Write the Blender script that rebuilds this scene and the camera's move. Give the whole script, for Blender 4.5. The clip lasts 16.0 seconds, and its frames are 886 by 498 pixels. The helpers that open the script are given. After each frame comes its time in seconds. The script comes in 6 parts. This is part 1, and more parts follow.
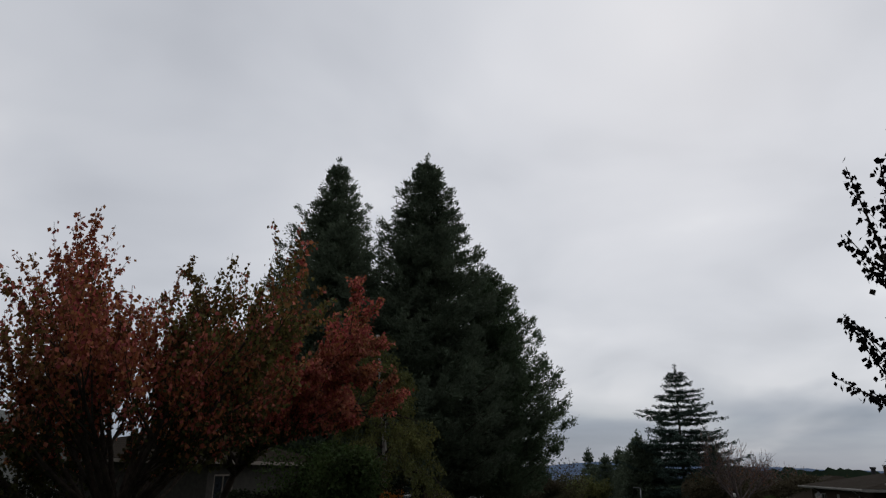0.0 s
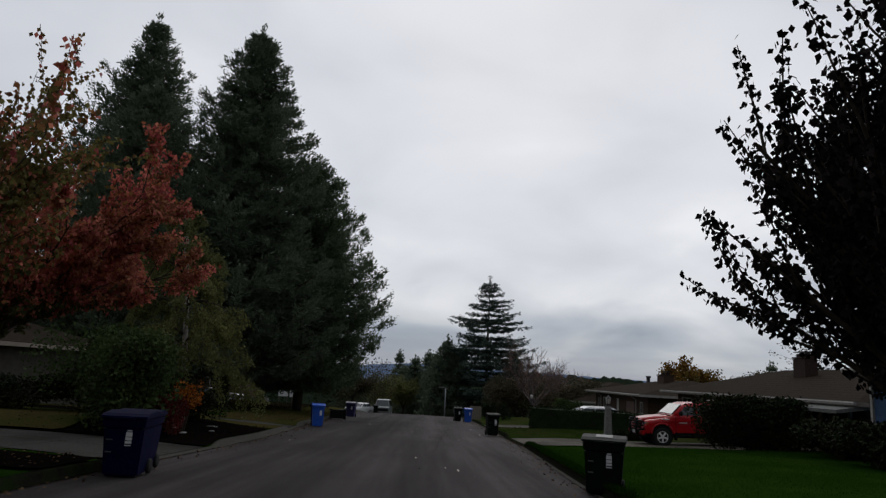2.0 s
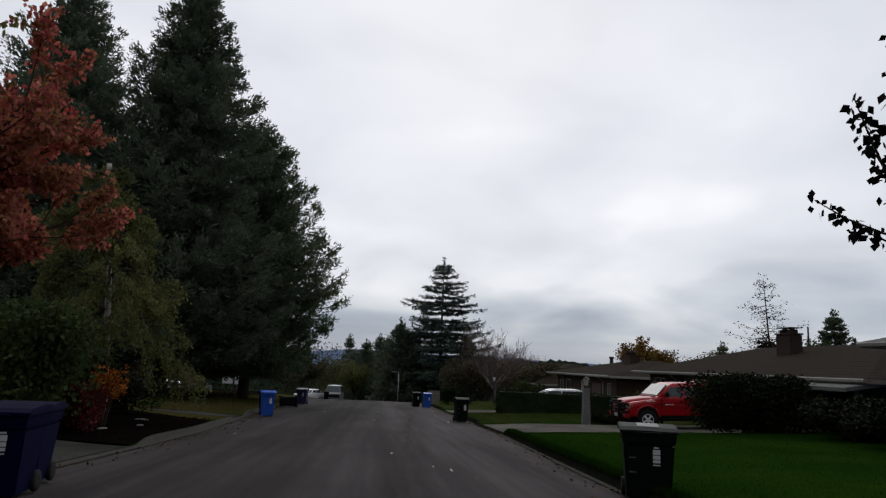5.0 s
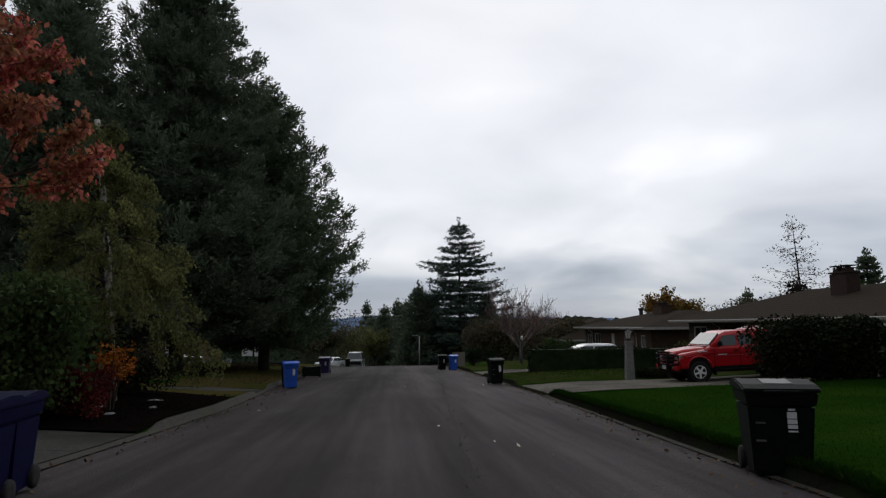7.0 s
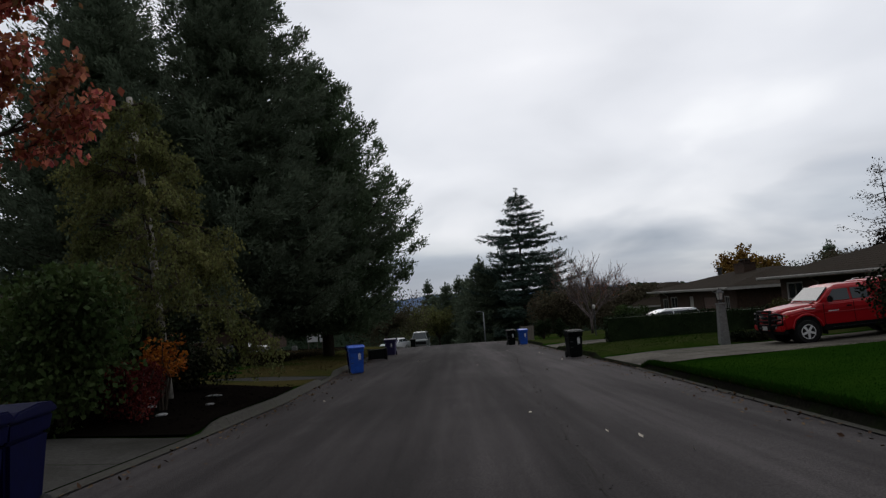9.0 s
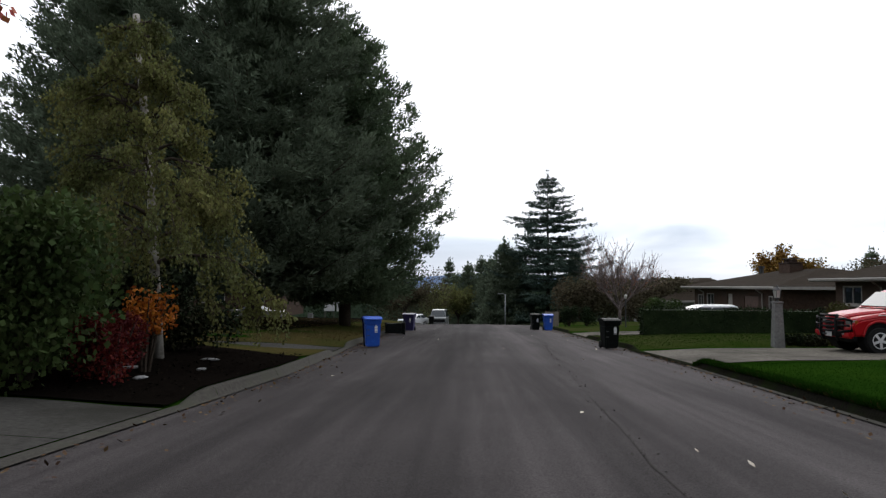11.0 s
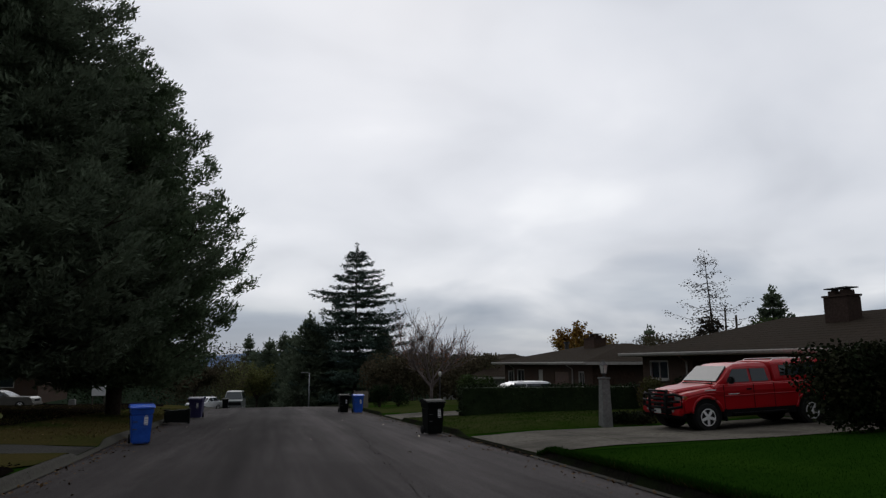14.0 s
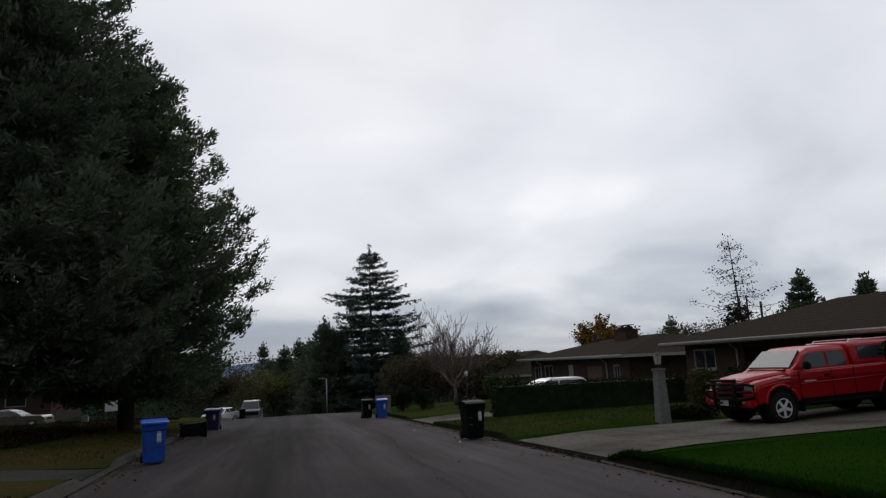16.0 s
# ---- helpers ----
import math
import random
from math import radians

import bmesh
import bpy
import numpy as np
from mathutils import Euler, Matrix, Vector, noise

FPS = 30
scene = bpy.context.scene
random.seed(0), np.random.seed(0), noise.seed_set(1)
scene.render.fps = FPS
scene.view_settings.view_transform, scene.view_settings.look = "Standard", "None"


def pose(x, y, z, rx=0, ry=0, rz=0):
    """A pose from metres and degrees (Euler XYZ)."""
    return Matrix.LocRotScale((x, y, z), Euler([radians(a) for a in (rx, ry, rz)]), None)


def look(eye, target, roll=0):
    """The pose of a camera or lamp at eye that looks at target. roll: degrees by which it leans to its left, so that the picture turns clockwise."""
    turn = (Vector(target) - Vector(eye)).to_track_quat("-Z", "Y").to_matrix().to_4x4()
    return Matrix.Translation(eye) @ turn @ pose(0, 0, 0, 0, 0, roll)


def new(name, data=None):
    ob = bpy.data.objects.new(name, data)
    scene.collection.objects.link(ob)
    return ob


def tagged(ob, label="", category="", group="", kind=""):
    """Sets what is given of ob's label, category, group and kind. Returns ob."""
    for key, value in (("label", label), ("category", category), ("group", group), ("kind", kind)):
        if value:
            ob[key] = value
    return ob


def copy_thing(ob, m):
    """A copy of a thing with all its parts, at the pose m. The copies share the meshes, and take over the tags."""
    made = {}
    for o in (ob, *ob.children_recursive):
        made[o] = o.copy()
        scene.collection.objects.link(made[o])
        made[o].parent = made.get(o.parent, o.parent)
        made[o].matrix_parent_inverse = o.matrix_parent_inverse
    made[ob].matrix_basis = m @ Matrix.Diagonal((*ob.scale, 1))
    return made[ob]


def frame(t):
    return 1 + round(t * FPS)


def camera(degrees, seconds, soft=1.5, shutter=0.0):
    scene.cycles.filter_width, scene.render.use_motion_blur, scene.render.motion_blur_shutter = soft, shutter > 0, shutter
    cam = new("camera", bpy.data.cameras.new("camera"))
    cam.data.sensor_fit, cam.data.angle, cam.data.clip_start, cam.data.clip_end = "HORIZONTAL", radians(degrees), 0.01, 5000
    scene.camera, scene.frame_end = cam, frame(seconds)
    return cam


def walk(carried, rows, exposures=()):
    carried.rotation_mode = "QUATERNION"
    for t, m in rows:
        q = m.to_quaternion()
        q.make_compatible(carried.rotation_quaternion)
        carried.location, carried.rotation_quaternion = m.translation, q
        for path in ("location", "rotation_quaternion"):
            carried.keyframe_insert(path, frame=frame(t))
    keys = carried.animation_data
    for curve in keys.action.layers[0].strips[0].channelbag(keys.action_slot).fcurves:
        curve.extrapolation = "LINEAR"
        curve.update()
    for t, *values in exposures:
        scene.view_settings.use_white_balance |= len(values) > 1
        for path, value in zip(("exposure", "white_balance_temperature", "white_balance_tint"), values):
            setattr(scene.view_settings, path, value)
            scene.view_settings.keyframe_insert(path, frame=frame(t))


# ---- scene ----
# the camera and its walk
cam = camera(66.9, 16.0, soft=1.3)
PATH = [
    (0, (0.500, -0.950, 2.020), (0.032, 0.890, 2.647), 1.1),
    (0.5, (0.450, -0.750, 2.020), (-0.104, 1.071, 2.633), -1.6),
    (1, (0.360, -0.250, 2.000), (-0.049, 1.594, 2.658), -1.4),
    (1.5, (0.270, 0.400, 1.940), (0.118, 2.293, 2.569), 1.0),
    (2, (0.191, 0.95, 1.891), (0.223, 2.915, 2.263), 3.2),
    (2.1, (0.217, 1.051, 1.89), (0.323, 3.01, 2.279), 1.3),
    (2.5, (0.117, 1.401, 1.884), (0.143, 3.378, 2.187), 1.6),
    (3, (-0.035, 1.915, 1.875), (-0.048, 3.891, 2.184), -0.6),
    (3.5, (-0.16, 2.438, 1.845), (-0.088, 4.413, 2.152), 4.4),
    (4, (-0.233, 3.061, 1.797), (-0.053, 5.022, 2.145), 3.2),
    (6.3, (-0.773, 5.466, 1.672), (-0.654, 7.451, 1.889), -0.6),
    (6.5, (-0.808, 5.723, 1.679), (-0.679, 7.711, 1.851), -1.9),
    (7, (-0.862, 6.278, 1.637), (-0.7, 8.258, 1.864), -0.6),
    (7.5, (-0.968, 6.787, 1.624), (-0.766, 8.751, 1.94), 0.2),
    (8, (-1.022, 7.292, 1.604), (-0.844, 9.256, 1.939), -1.3),
    (8.5, (-1.027, 7.725, 1.576), (-0.83, 9.704, 1.787), -1.5),
    (9, (-1.089, 8.236, 1.565), (-1.097, 10.229, 1.731), -4.1),
    (9.2, (-1.141, 8.416, 1.549), (-1.191, 10.409, 1.71), -4.0),
    (11.3, (-1.4, 10.657, 1.387), (-1.443, 12.654, 1.493), 1.4),
    (11.5, (-1.407, 10.851, 1.416), (-1.325, 12.842, 1.592), 2.1),
    (12, (-1.418, 11.351, 1.412), (-1.23, 13.338, 1.54), 0.3),
    (12.5, (-1.482, 11.926, 1.389), (-1.281, 13.91, 1.539), 0.1),
    (13, (-1.447, 12.494, 1.387), (-1.24, 14.469, 1.623), 0.9),
    (13.5, (-1.447, 13.032, 1.367), (-1.11, 14.978, 1.685), -1.2),
    (14, (-1.405, 13.484, 1.365), (-0.918, 15.394, 1.701), -0.2),
    (14.5, (-1.497, 13.97, 1.366), (-1.023, 15.877, 1.736), -3.2),
    (15, (-1.578, 14.478, 1.295), (-1.255, 16.43, 1.59), -3.3),
    (15.5, (-1.596, 15.039, 1.325), (-1.133, 16.956, 1.663), -3.9),
    (16, (-1.625, 15.512, 1.295), (-1.162, 17.427, 1.635), -2.6),
]
EXPOSURES = [(0, -0.32), (0.5, 0.0), (0.8, -0.22), (1.5, -0.25), (2.0, -0.20), (2.5, -0.04), (4.2, -0.05), (6.3, 0.08), (7.0, 0.06), (7.5, -0.05), (8.5, -0.07), (9.2, 0.02), (10.9, 0.88), (11.3, 1.0), (11.5, 0.38), (12.0, 0.04), (13.0, -0.09), (14.5, -0.09), (15.5, 0.02), (16, -0.05)]
walk(cam, [(t, look(eye, target, roll)) for t, eye, target, roll in PATH], EXPOSURES)

# ---------- world and light ----------
SUN_AZ, SUN_EL = radians(9), radians(36)
world = bpy.data.worlds.new("overcast_sky")
scene.world = world
world.use_nodes = True
wn, wl = world.node_tree.nodes, world.node_tree.links
wn.clear()


def wmath(op, a, b=None, c=None):
    n = wn.new("ShaderNodeMath")
    n.operation = op
    for i, s in enumerate((a, b, c)):
        if s is None:
            continue
        if isinstance(s, (int, float)):
            n.inputs[i].default_value = s
        else:
            wl.new(s, n.inputs[i])
    return n.outputs[0]


def wramp(fac, stops):
    n = wn.new("ShaderNodeValToRGB")
    el = n.color_ramp.elements
    while len(el) < len(stops):
        el.new(0.5)
    for e, (p, c) in zip(el, stops):
        e.position, e.color = p, (*c, 1)
    wl.new(fac, n.inputs[0])
    return n.outputs[0]


def wmix(kind, fac, a, b):
    n = wn.new("ShaderNodeMixRGB")
    n.blend_type = kind
    for i, s in enumerate((fac, a, b)):
        if isinstance(s, (int, float)):
            n.inputs[i].default_value = s
        elif isinstance(s, tuple):
            n.inputs[i].default_value = (*s, 1)
        else:
            wl.new(s, n.inputs[i])
    return n.outputs[0]


sky = wn.new("ShaderNodeTexSky")
sky.sky_type = "NISHITA"
sky.sun_disc = False
sky.sun_elevation, sky.sun_rotation = SUN_EL, SUN_AZ
coord = wn.new("ShaderNodeTexCoord")
sep = wn.new("ShaderNodeSeparateXYZ")
wl.new(coord.outputs["Generated"], sep.inputs[0])
up = wmath("MAXIMUM", sep.outputs[2], 0.0)
# cloud deck: direction projected on a flat layer, so that the clouds crowd towards the horizon
den = wmath("ADD", up, 0.30)
comb = wn.new("ShaderNodeCombineXYZ")
wl.new(wmath("DIVIDE", sep.outputs[0], den), comb.inputs[0])
wl.new(wmath("DIVIDE", sep.outputs[1], den), comb.inputs[1])
big = wn.new("ShaderNodeTexNoise")
big.inputs["Scale"].default_value, big.inputs["Detail"].default_value, big.inputs["Roughness"].default_value = 1.9, 4, 0.42
big.inputs["Distortion"].default_value = 0.3
wl.new(comb.outputs[0], big.inputs["Vector"])
# long streaks low in the sky
comb2 = wn.new("ShaderNodeCombineXYZ")
wl.new(wmath("MULTIPLY", sep.outputs[0], 3.2), comb2.inputs[0])
wl.new(wmath("MULTIPLY", sep.outputs[1], 3.2), comb2.inputs[1])
wl.new(wmath("MULTIPLY", sep.outputs[2], 17.0), comb2.inputs[2])
streak = wn.new("ShaderNodeTexNoise")
streak.inputs["Scale"].default_value, streak.inputs["Detail"].default_value = 1.0, 4
wl.new(comb2.outputs[0], streak.inputs["Vector"])
deck = wramp(big.outputs["Fac"], [(0.32, (0.55, 0.57, 0.62)), (0.46, (0.635, 0.655, 0.705)), (0.60, (0.71, 0.725, 0.77)), (0.74, (0.86, 0.87, 0.895))])
low = wramp(streak.outputs["Fac"], [(0.34, (0.20, 0.25, 0.335)), (0.48, (0.26, 0.31, 0.40)), (0.60, (0.33, 0.38, 0.46)), (0.74, (0.50, 0.535, 0.59))])
edge = wmath("ADD", up, wmath("MULTIPLY", wmath("SUBTRACT", big.outputs["Fac"], 0.5), 0.20))
lift = wramp(edge, [(0.045, (0, 0, 0)), (0.125, (1, 1, 1))])
clouds = wmix("MIX", lift, low, deck)
# brighter where the hidden sun stands behind the deck
sunward = (math.sin(SUN_AZ) * math.cos(SUN_EL), math.cos(SUN_AZ) * math.cos(SUN_EL), math.sin(SUN_EL))
dot = wn.new("ShaderNodeVectorMath")
dot.operation = "DOT_PRODUCT"
wl.new(coord.outputs["Generated"], dot.inputs[0])
dot.inputs[1].default_value = sunward
glow = wmath("POWER", wmath("MAXIMUM", dot.outputs["Value"], 0.0), 6.0)
clouds = wmix("ADD", wmath("MULTIPLY", glow, 0.13), clouds, (0.9, 0.9, 0.92))
# unseen sky away from the sun is dimmed to lower the light below
ahead = wn.new("ShaderNodeMapRange")
ahead.interpolation_type = "SMOOTHSTEP"
ahead.inputs["From Min"].default_value, ahead.inputs["From Max"].default_value = -0.35, 0.62
ahead.inputs["To Min"].default_value, ahead.inputs["To Max"].default_value = 0.36, 1.0
wl.new(dot.outputs["Value"], ahead.inputs["Value"])
clouds = wmix("MULTIPLY", 1.0, clouds, ahead.outputs[0])
shown = wmix("ADD", 0.008, clouds, sky.outputs[0])
back = wn.new("ShaderNodeBackground")
back.inputs["Strength"].default_value = 1.0
wl.new(shown, back.inputs["Color"])
outw = wn.new("ShaderNodeOutputWorld")
wl.new(back.outputs[0], outw.inputs["Surface"])

sun = new("sun", bpy.data.lights.new("sun", "SUN"))
sun.data.energy, sun.data.angle, sun.data.color = 0.5, radians(40), (1.0, 0.97, 0.93)
sun.matrix_world = look(Vector(sunward) * 60, (0, 0, 0))


# ---------- materials ----------
def material(name, c1, c2, scale=4.0, rough=0.8, bump=0.0, bump_scale=None, metal=0.0, c3=None, big_scale=None, island=0.0, obj_random=0.0, coat=0.0, spec=None, trans=0.0):
    if spec is None:
        spec = 0.12 if rough >= 0.65 else 0.4
    m = bpy.data.materials.new(name)
    m.use_nodes = True
    nt = m.node_tree
    b = nt.nodes["Principled BSDF"]
    tc = nt.nodes.new("ShaderNodeTexCoord")
    src = tc.outputs["Object"]
    n = nt.nodes.new("ShaderNodeTexNoise")
    n.inputs["Scale"].default_value, n.inputs["Detail"].default_value, n.inputs["Roughness"].default_value = scale, 6, 0.62
    nt.links.new(src, n.inputs["Vector"])
    ramp = nt.nodes.new("ShaderNodeValToRGB")
    ramp.color_ramp.elements[0].position, ramp.color_ramp.elements[1].position = 0.32, 0.68
    ramp.color_ramp.elements[0].color, ramp.color_ramp.elements[1].color = (*c1, 1), (*c2, 1)
    nt.links.new(n.outputs["Fac"], ramp.inputs[0])
    col = ramp.outputs[0]

    def mix(kind, fac, a, bcol):
        x = nt.nodes.new("ShaderNodeMixRGB")
        x.blend_type = kind
        for i, s in enumerate((fac, a, bcol)):
            if isinstance(s, (int, float)):
                x.inputs[i].default_value = s
            elif isinstance(s, tuple):
                x.inputs[i].default_value = (*s, 1)
            else:
                nt.links.new(s, x.inputs[i])
        return x.outputs[0]

    if c3:
        n2 = nt.nodes.new("ShaderNodeTexNoise")
        n2.inputs["Scale"].default_value, n2.inputs["Detail"].default_value = big_scale or scale / 9, 4
        nt.links.new(src, n2.inputs["Vector"])
        r2 = nt.nodes.new("ShaderNodeValToRGB")
        r2.color_ramp.elements[0].position, r2.color_ramp.elements[1].position = 0.45, 0.66
        nt.links.new(n2.outputs["Fac"], r2.inputs[0])
        col = mix("MIX", r2.outputs[0], col, c3)
    if island or obj_random:
        if island:
            g = nt.nodes.new("ShaderNodeNewGeometry")
            rnd = g.outputs["Random Per Island"]
        else:
            g = nt.nodes.new("ShaderNodeObjectInfo")
            rnd = g.outputs["Random"]
        hs = nt.nodes.new("ShaderNodeHueSaturation")
        mr = nt.nodes.new("ShaderNodeMapRange")
        k = island or obj_random
        mr.inputs["To Min"].default_value, mr.inputs["To Max"].default_value = 1 - k, 1 + k
        nt.links.new(rnd, mr.inputs["Value"])
        nt.links.new(mr.outputs[0], hs.inputs["Value"])
        mh = nt.nodes.new("ShaderNodeMapRange")
        mh.inputs["To Min"].default_value, mh.inputs["To Max"].default_value = 0.5 - 0.035 * k, 0.5 + 0.035 * k
        nt.links.new(rnd, mh.inputs["Value"])
        nt.links.new(mh.outputs[0], hs.inputs["Hue"])
        nt.links.new(col, hs.inputs["Color"])
        col = hs.outputs[0]
    nt.links.new(col, b.inputs["Base Color"])
    b.inputs["Roughness"].default_value = rough
    b.inputs["Metallic"].default_value = metal
    b.inputs["Specular IOR Level"].default_value = spec
    b.inputs["Coat Weight"].default_value = coat
    b.inputs["Coat Roughness"].default_value = 0.08
    if bump:
        nb = nt.nodes.new("ShaderNodeTexNoise")
        nb.inputs["Scale"].default_value, nb.inputs["Detail"].default_value = bump_scale or scale * 6, 5
        nt.links.new(src, nb.inputs["Vector"])
        bp = nt.nodes.new("ShaderNodeBump")
        bp.inputs["Strength"].default_value, bp.inputs["Distance"].default_value = bump, 0.02
        nt.links.new(nb.outputs["Fac"], bp.inputs["Height"])
        nt.links.new(bp.outputs[0], b.inputs["Normal"])
    if trans:
        tr = nt.nodes.new("ShaderNodeBsdfTranslucent")
        nt.links.new(col, tr.inputs["Color"])
        ms = nt.nodes.new("ShaderNodeMixShader")
        ms.inputs[0].default_value = trans
        nt.links.new(b.outputs[0], ms.inputs[1])
        nt.links.new(tr.outputs[0], ms.inputs[2])
        nt.links.new(ms.outputs[0], nt.nodes["Material Output"].inputs["Surface"])
    return m


def asphalt(name):
    """Worn asphalt: fine grain, long tyre streaks along the street, blotches."""
    m = material(name, (0.0435, 0.0388, 0.0386), (0.100, 0.0895, 0.0885), 55, 0.9, 0.55, 170, spec=0.06)
    nt = m.node_tree
    b = nt.nodes["Principled BSDF"]
    col = b.inputs["Base Color"].links[0].from_socket
    tc = nt.nodes.new("ShaderNodeTexCoord")
    out = col
    for scale, detail, lo, hi, dark, light in (((0.85, 0.018, 1), 3, 0.38, 0.62, 0.66, 1.18), ((0.35, 0.22, 1), 5, 0.35, 0.7, 0.86, 1.12), ((5.0, 0.22, 1), 3, 0.38, 0.64, 0.90, 1.10)):
        mp = nt.nodes.new("ShaderNodeMapping")
        mp.inputs["Scale"].default_value = scale
        nt.links.new(tc.outputs["Object"], mp.inputs["Vector"])
        n = nt.nodes.new("ShaderNodeTexNoise")
        n.inputs["Scale"].default_value, n.inputs["Detail"].default_value = 1.0, detail
        nt.links.new(mp.outputs[0], n.inputs["Vector"])
        r = nt.nodes.new("ShaderNodeMapRange")
        r.inputs["From Min"].default_value, r.inputs["From Max"].default_value = lo, hi
        r.inputs["To Min"].default_value, r.inputs["To Max"].default_value = dark, light
        nt.links.new(n.outputs["Fac"], r.inputs["Value"])
        x = nt.nodes.new("ShaderNodeMixRGB")
        x.blend_type = "MULTIPLY"
        x.inputs[0].default_value = 1.0
        nt.links.new(out, x.inputs[1])
        nt.links.new(r.outputs[0], x.inputs[2])
        out = x.outputs[0]
    # a smooth dark wheel lane, and a paler strip beyond the seam
    sx = nt.nodes.new("ShaderNodeSeparateXYZ")
    nt.links.new(tc.outputs["Object"], sx.inputs[0])
    wob = nt.nodes.new("ShaderNodeTexNoise")
    wob.inputs["Scale"].default_value, wob.inputs["Detail"].default_value = 0.9, 4
    nt.links.new(tc.outputs["Object"], wob.inputs["Vector"])
    shift = nt.nodes.new("ShaderNodeMath")
    shift.operation = "MULTIPLY_ADD"
    shift.inputs[1].default_value = 0.9
    nt.links.new(wob.outputs["Fac"], shift.inputs[0])
    nt.links.new(sx.outputs[0], shift.inputs[2])
    span = nt.nodes.new("ShaderNodeMapRange")
    span.inputs["From Min"].default_value, span.inputs["From Max"].default_value = -5.55, 4.45
    nt.links.new(shift.outputs[0], span.inputs["Value"])
    lane = nt.nodes.new("ShaderNodeValToRGB")
    el = lane.color_ramp.elements
    while len(el) < 6:
        el.new(0.5)
    for e, (p, v) in zip(el, ((0.24, 0.72), (0.27, 0.56), (0.45, 0.58), (0.52, 0.74), (0.62, 0.80), (0.67, 0.98))):
        e.position, e.color = p, (v, v, v, 1)
    nt.links.new(span.outputs[0], lane.inputs[0])
    x = nt.nodes.new("ShaderNodeMixRGB")
    x.blend_type = "MULTIPLY"
    x.inputs[0].default_value = 1.0
    nt.links.new(out, x.inputs[1])
    nt.links.new(lane.outputs[0], x.inputs[2])
    nt.links.new(x.outputs[0], b.inputs["Base Color"])
    return m


def glass(name, tint=(0.02, 0.025, 0.03)):
    m = bpy.data.materials.new(name)
    m.use_nodes = True
    b = m.node_tree.nodes["Principled BSDF"]
    b.inputs["Base Color"].default_value = (*tint, 1)
    b.inputs["Roughness"].default_value = 0.04
    b.inputs["Specular IOR Level"].default_value = 0.4
    b.inputs["IOR"].default_value = 1.5
    return m


M = {}
M["asphalt"] = asphalt("asphalt")
M["gap"] = material("joint_dirt", (0.004, 0.0035, 0.003), (0.009, 0.008, 0.006), 30, 1.0, 0.2, spec=0.0)
M["tar"] = material("tar", (0.022, 0.019, 0.0175), (0.038, 0.034, 0.031), 30, 0.95, 0.2)
M["kerb"] = material("kerb_concrete", (0.029, 0.027, 0.023), (0.060, 0.056, 0.048), 18, 0.95, 0.25, 60, c3=(0.045, 0.045, 0.034), big_scale=1.3)
# near-black kerb: moss, and shade put into the colour
M["kerb_mossy"] = material("kerb_moss_shade_concrete", (0.006, 0.0065, 0.005), (0.018, 0.017, 0.013), 18, 1.0, 0.6, 90, c3=(0.012, 0.018, 0.007), big_scale=1.6, spec=0.0)
M["concrete"] = material("driveway_concrete", (0.070, 0.063, 0.052), (0.150, 0.137, 0.113), 9, 0.95, 0.4, 120, c3=(0.052, 0.047, 0.038), big_scale=0.55, spec=0.06)
M["oldconcrete_shade"] = material("dark_old_or_shaded_concrete", (0.032, 0.031, 0.028), (0.060, 0.058, 0.052), 14, 0.95, 0.4, 120, c3=(0.026, 0.025, 0.021), big_scale=0.6, spec=0.06)
M["palelawn"] = material("thin_pale_lawn", (0.022, 0.030, 0.008), (0.045, 0.050, 0.018), 14, 1.0, 0.5, 90, c3=(0.016, 0.030, 0.005), big_scale=0.3, spec=0.0)
# mown lawn
M["lawn"] = material("lawn_grass", (0.0068, 0.0225, 0.002), (0.0115, 0.033, 0.0035), 22, 1.0, 0.35, 90, c3=(0.015, 0.038, 0.004), big_scale=0.35, spec=0.0)
M["dry"] = material("dry_lawn", (0.032, 0.033, 0.011), (0.070, 0.052, 0.021), 16, 1.0, 0.8, 80, c3=(0.026, 0.036, 0.009), big_scale=0.35, spec=0.0)
M["blade"] = material("grass_blade", (0.0072, 0.026, 0.002), (0.012, 0.037, 0.004), 0.8, 0.95, island=0.12, trans=0.25, spec=0.0)
M["blade_dry"] = material("grass_blade_dry", (0.036, 0.036, 0.012), (0.078, 0.056, 0.023), 0.5, 1.0, island=0.25, c3=(0.028, 0.040, 0.010), big_scale=0.35, spec=0.0)
M["fringe"] = material("withered_grass_fringe", (0.022, 0.021, 0.008), (0.060, 0.048, 0.020), 2, 1.0, island=0.3, spec=0.0)
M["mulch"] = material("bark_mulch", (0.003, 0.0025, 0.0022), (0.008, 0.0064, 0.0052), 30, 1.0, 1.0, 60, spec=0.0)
M["chip"] = material("bark_chip", (0.003, 0.0025, 0.0022), (0.012, 0.009, 0.007), 6, 1.0, island=0.6, spec=0.0)
M["stone"] = material("garden_stone", (0.16, 0.16, 0.16), (0.30, 0.30, 0.30), 9, 0.9, 0.5)
M["far"] = material("far_woods", (0.020, 0.034, 0.022), (0.040, 0.058, 0.034), 0.05, 1.0)
# the blue of distance haze is put into the hill colour
M["hill"] = material("hill_haze_blue", (0.10, 0.15, 0.24), (0.13, 0.18, 0.28), 0.004, 1.0)
M["fir"] = material("fir_needles", (0.080, 0.104, 0.070), (0.136, 0.168, 0.112), 0.35, 0.9, island=0.22, trans=0.3, spec=0.05)
M["fir2"] = material("fir_needles_fresh", (0.072, 0.104, 0.060), (0.124, 0.164, 0.096), 0.35, 0.9, island=0.22, trans=0.3, spec=0.05)
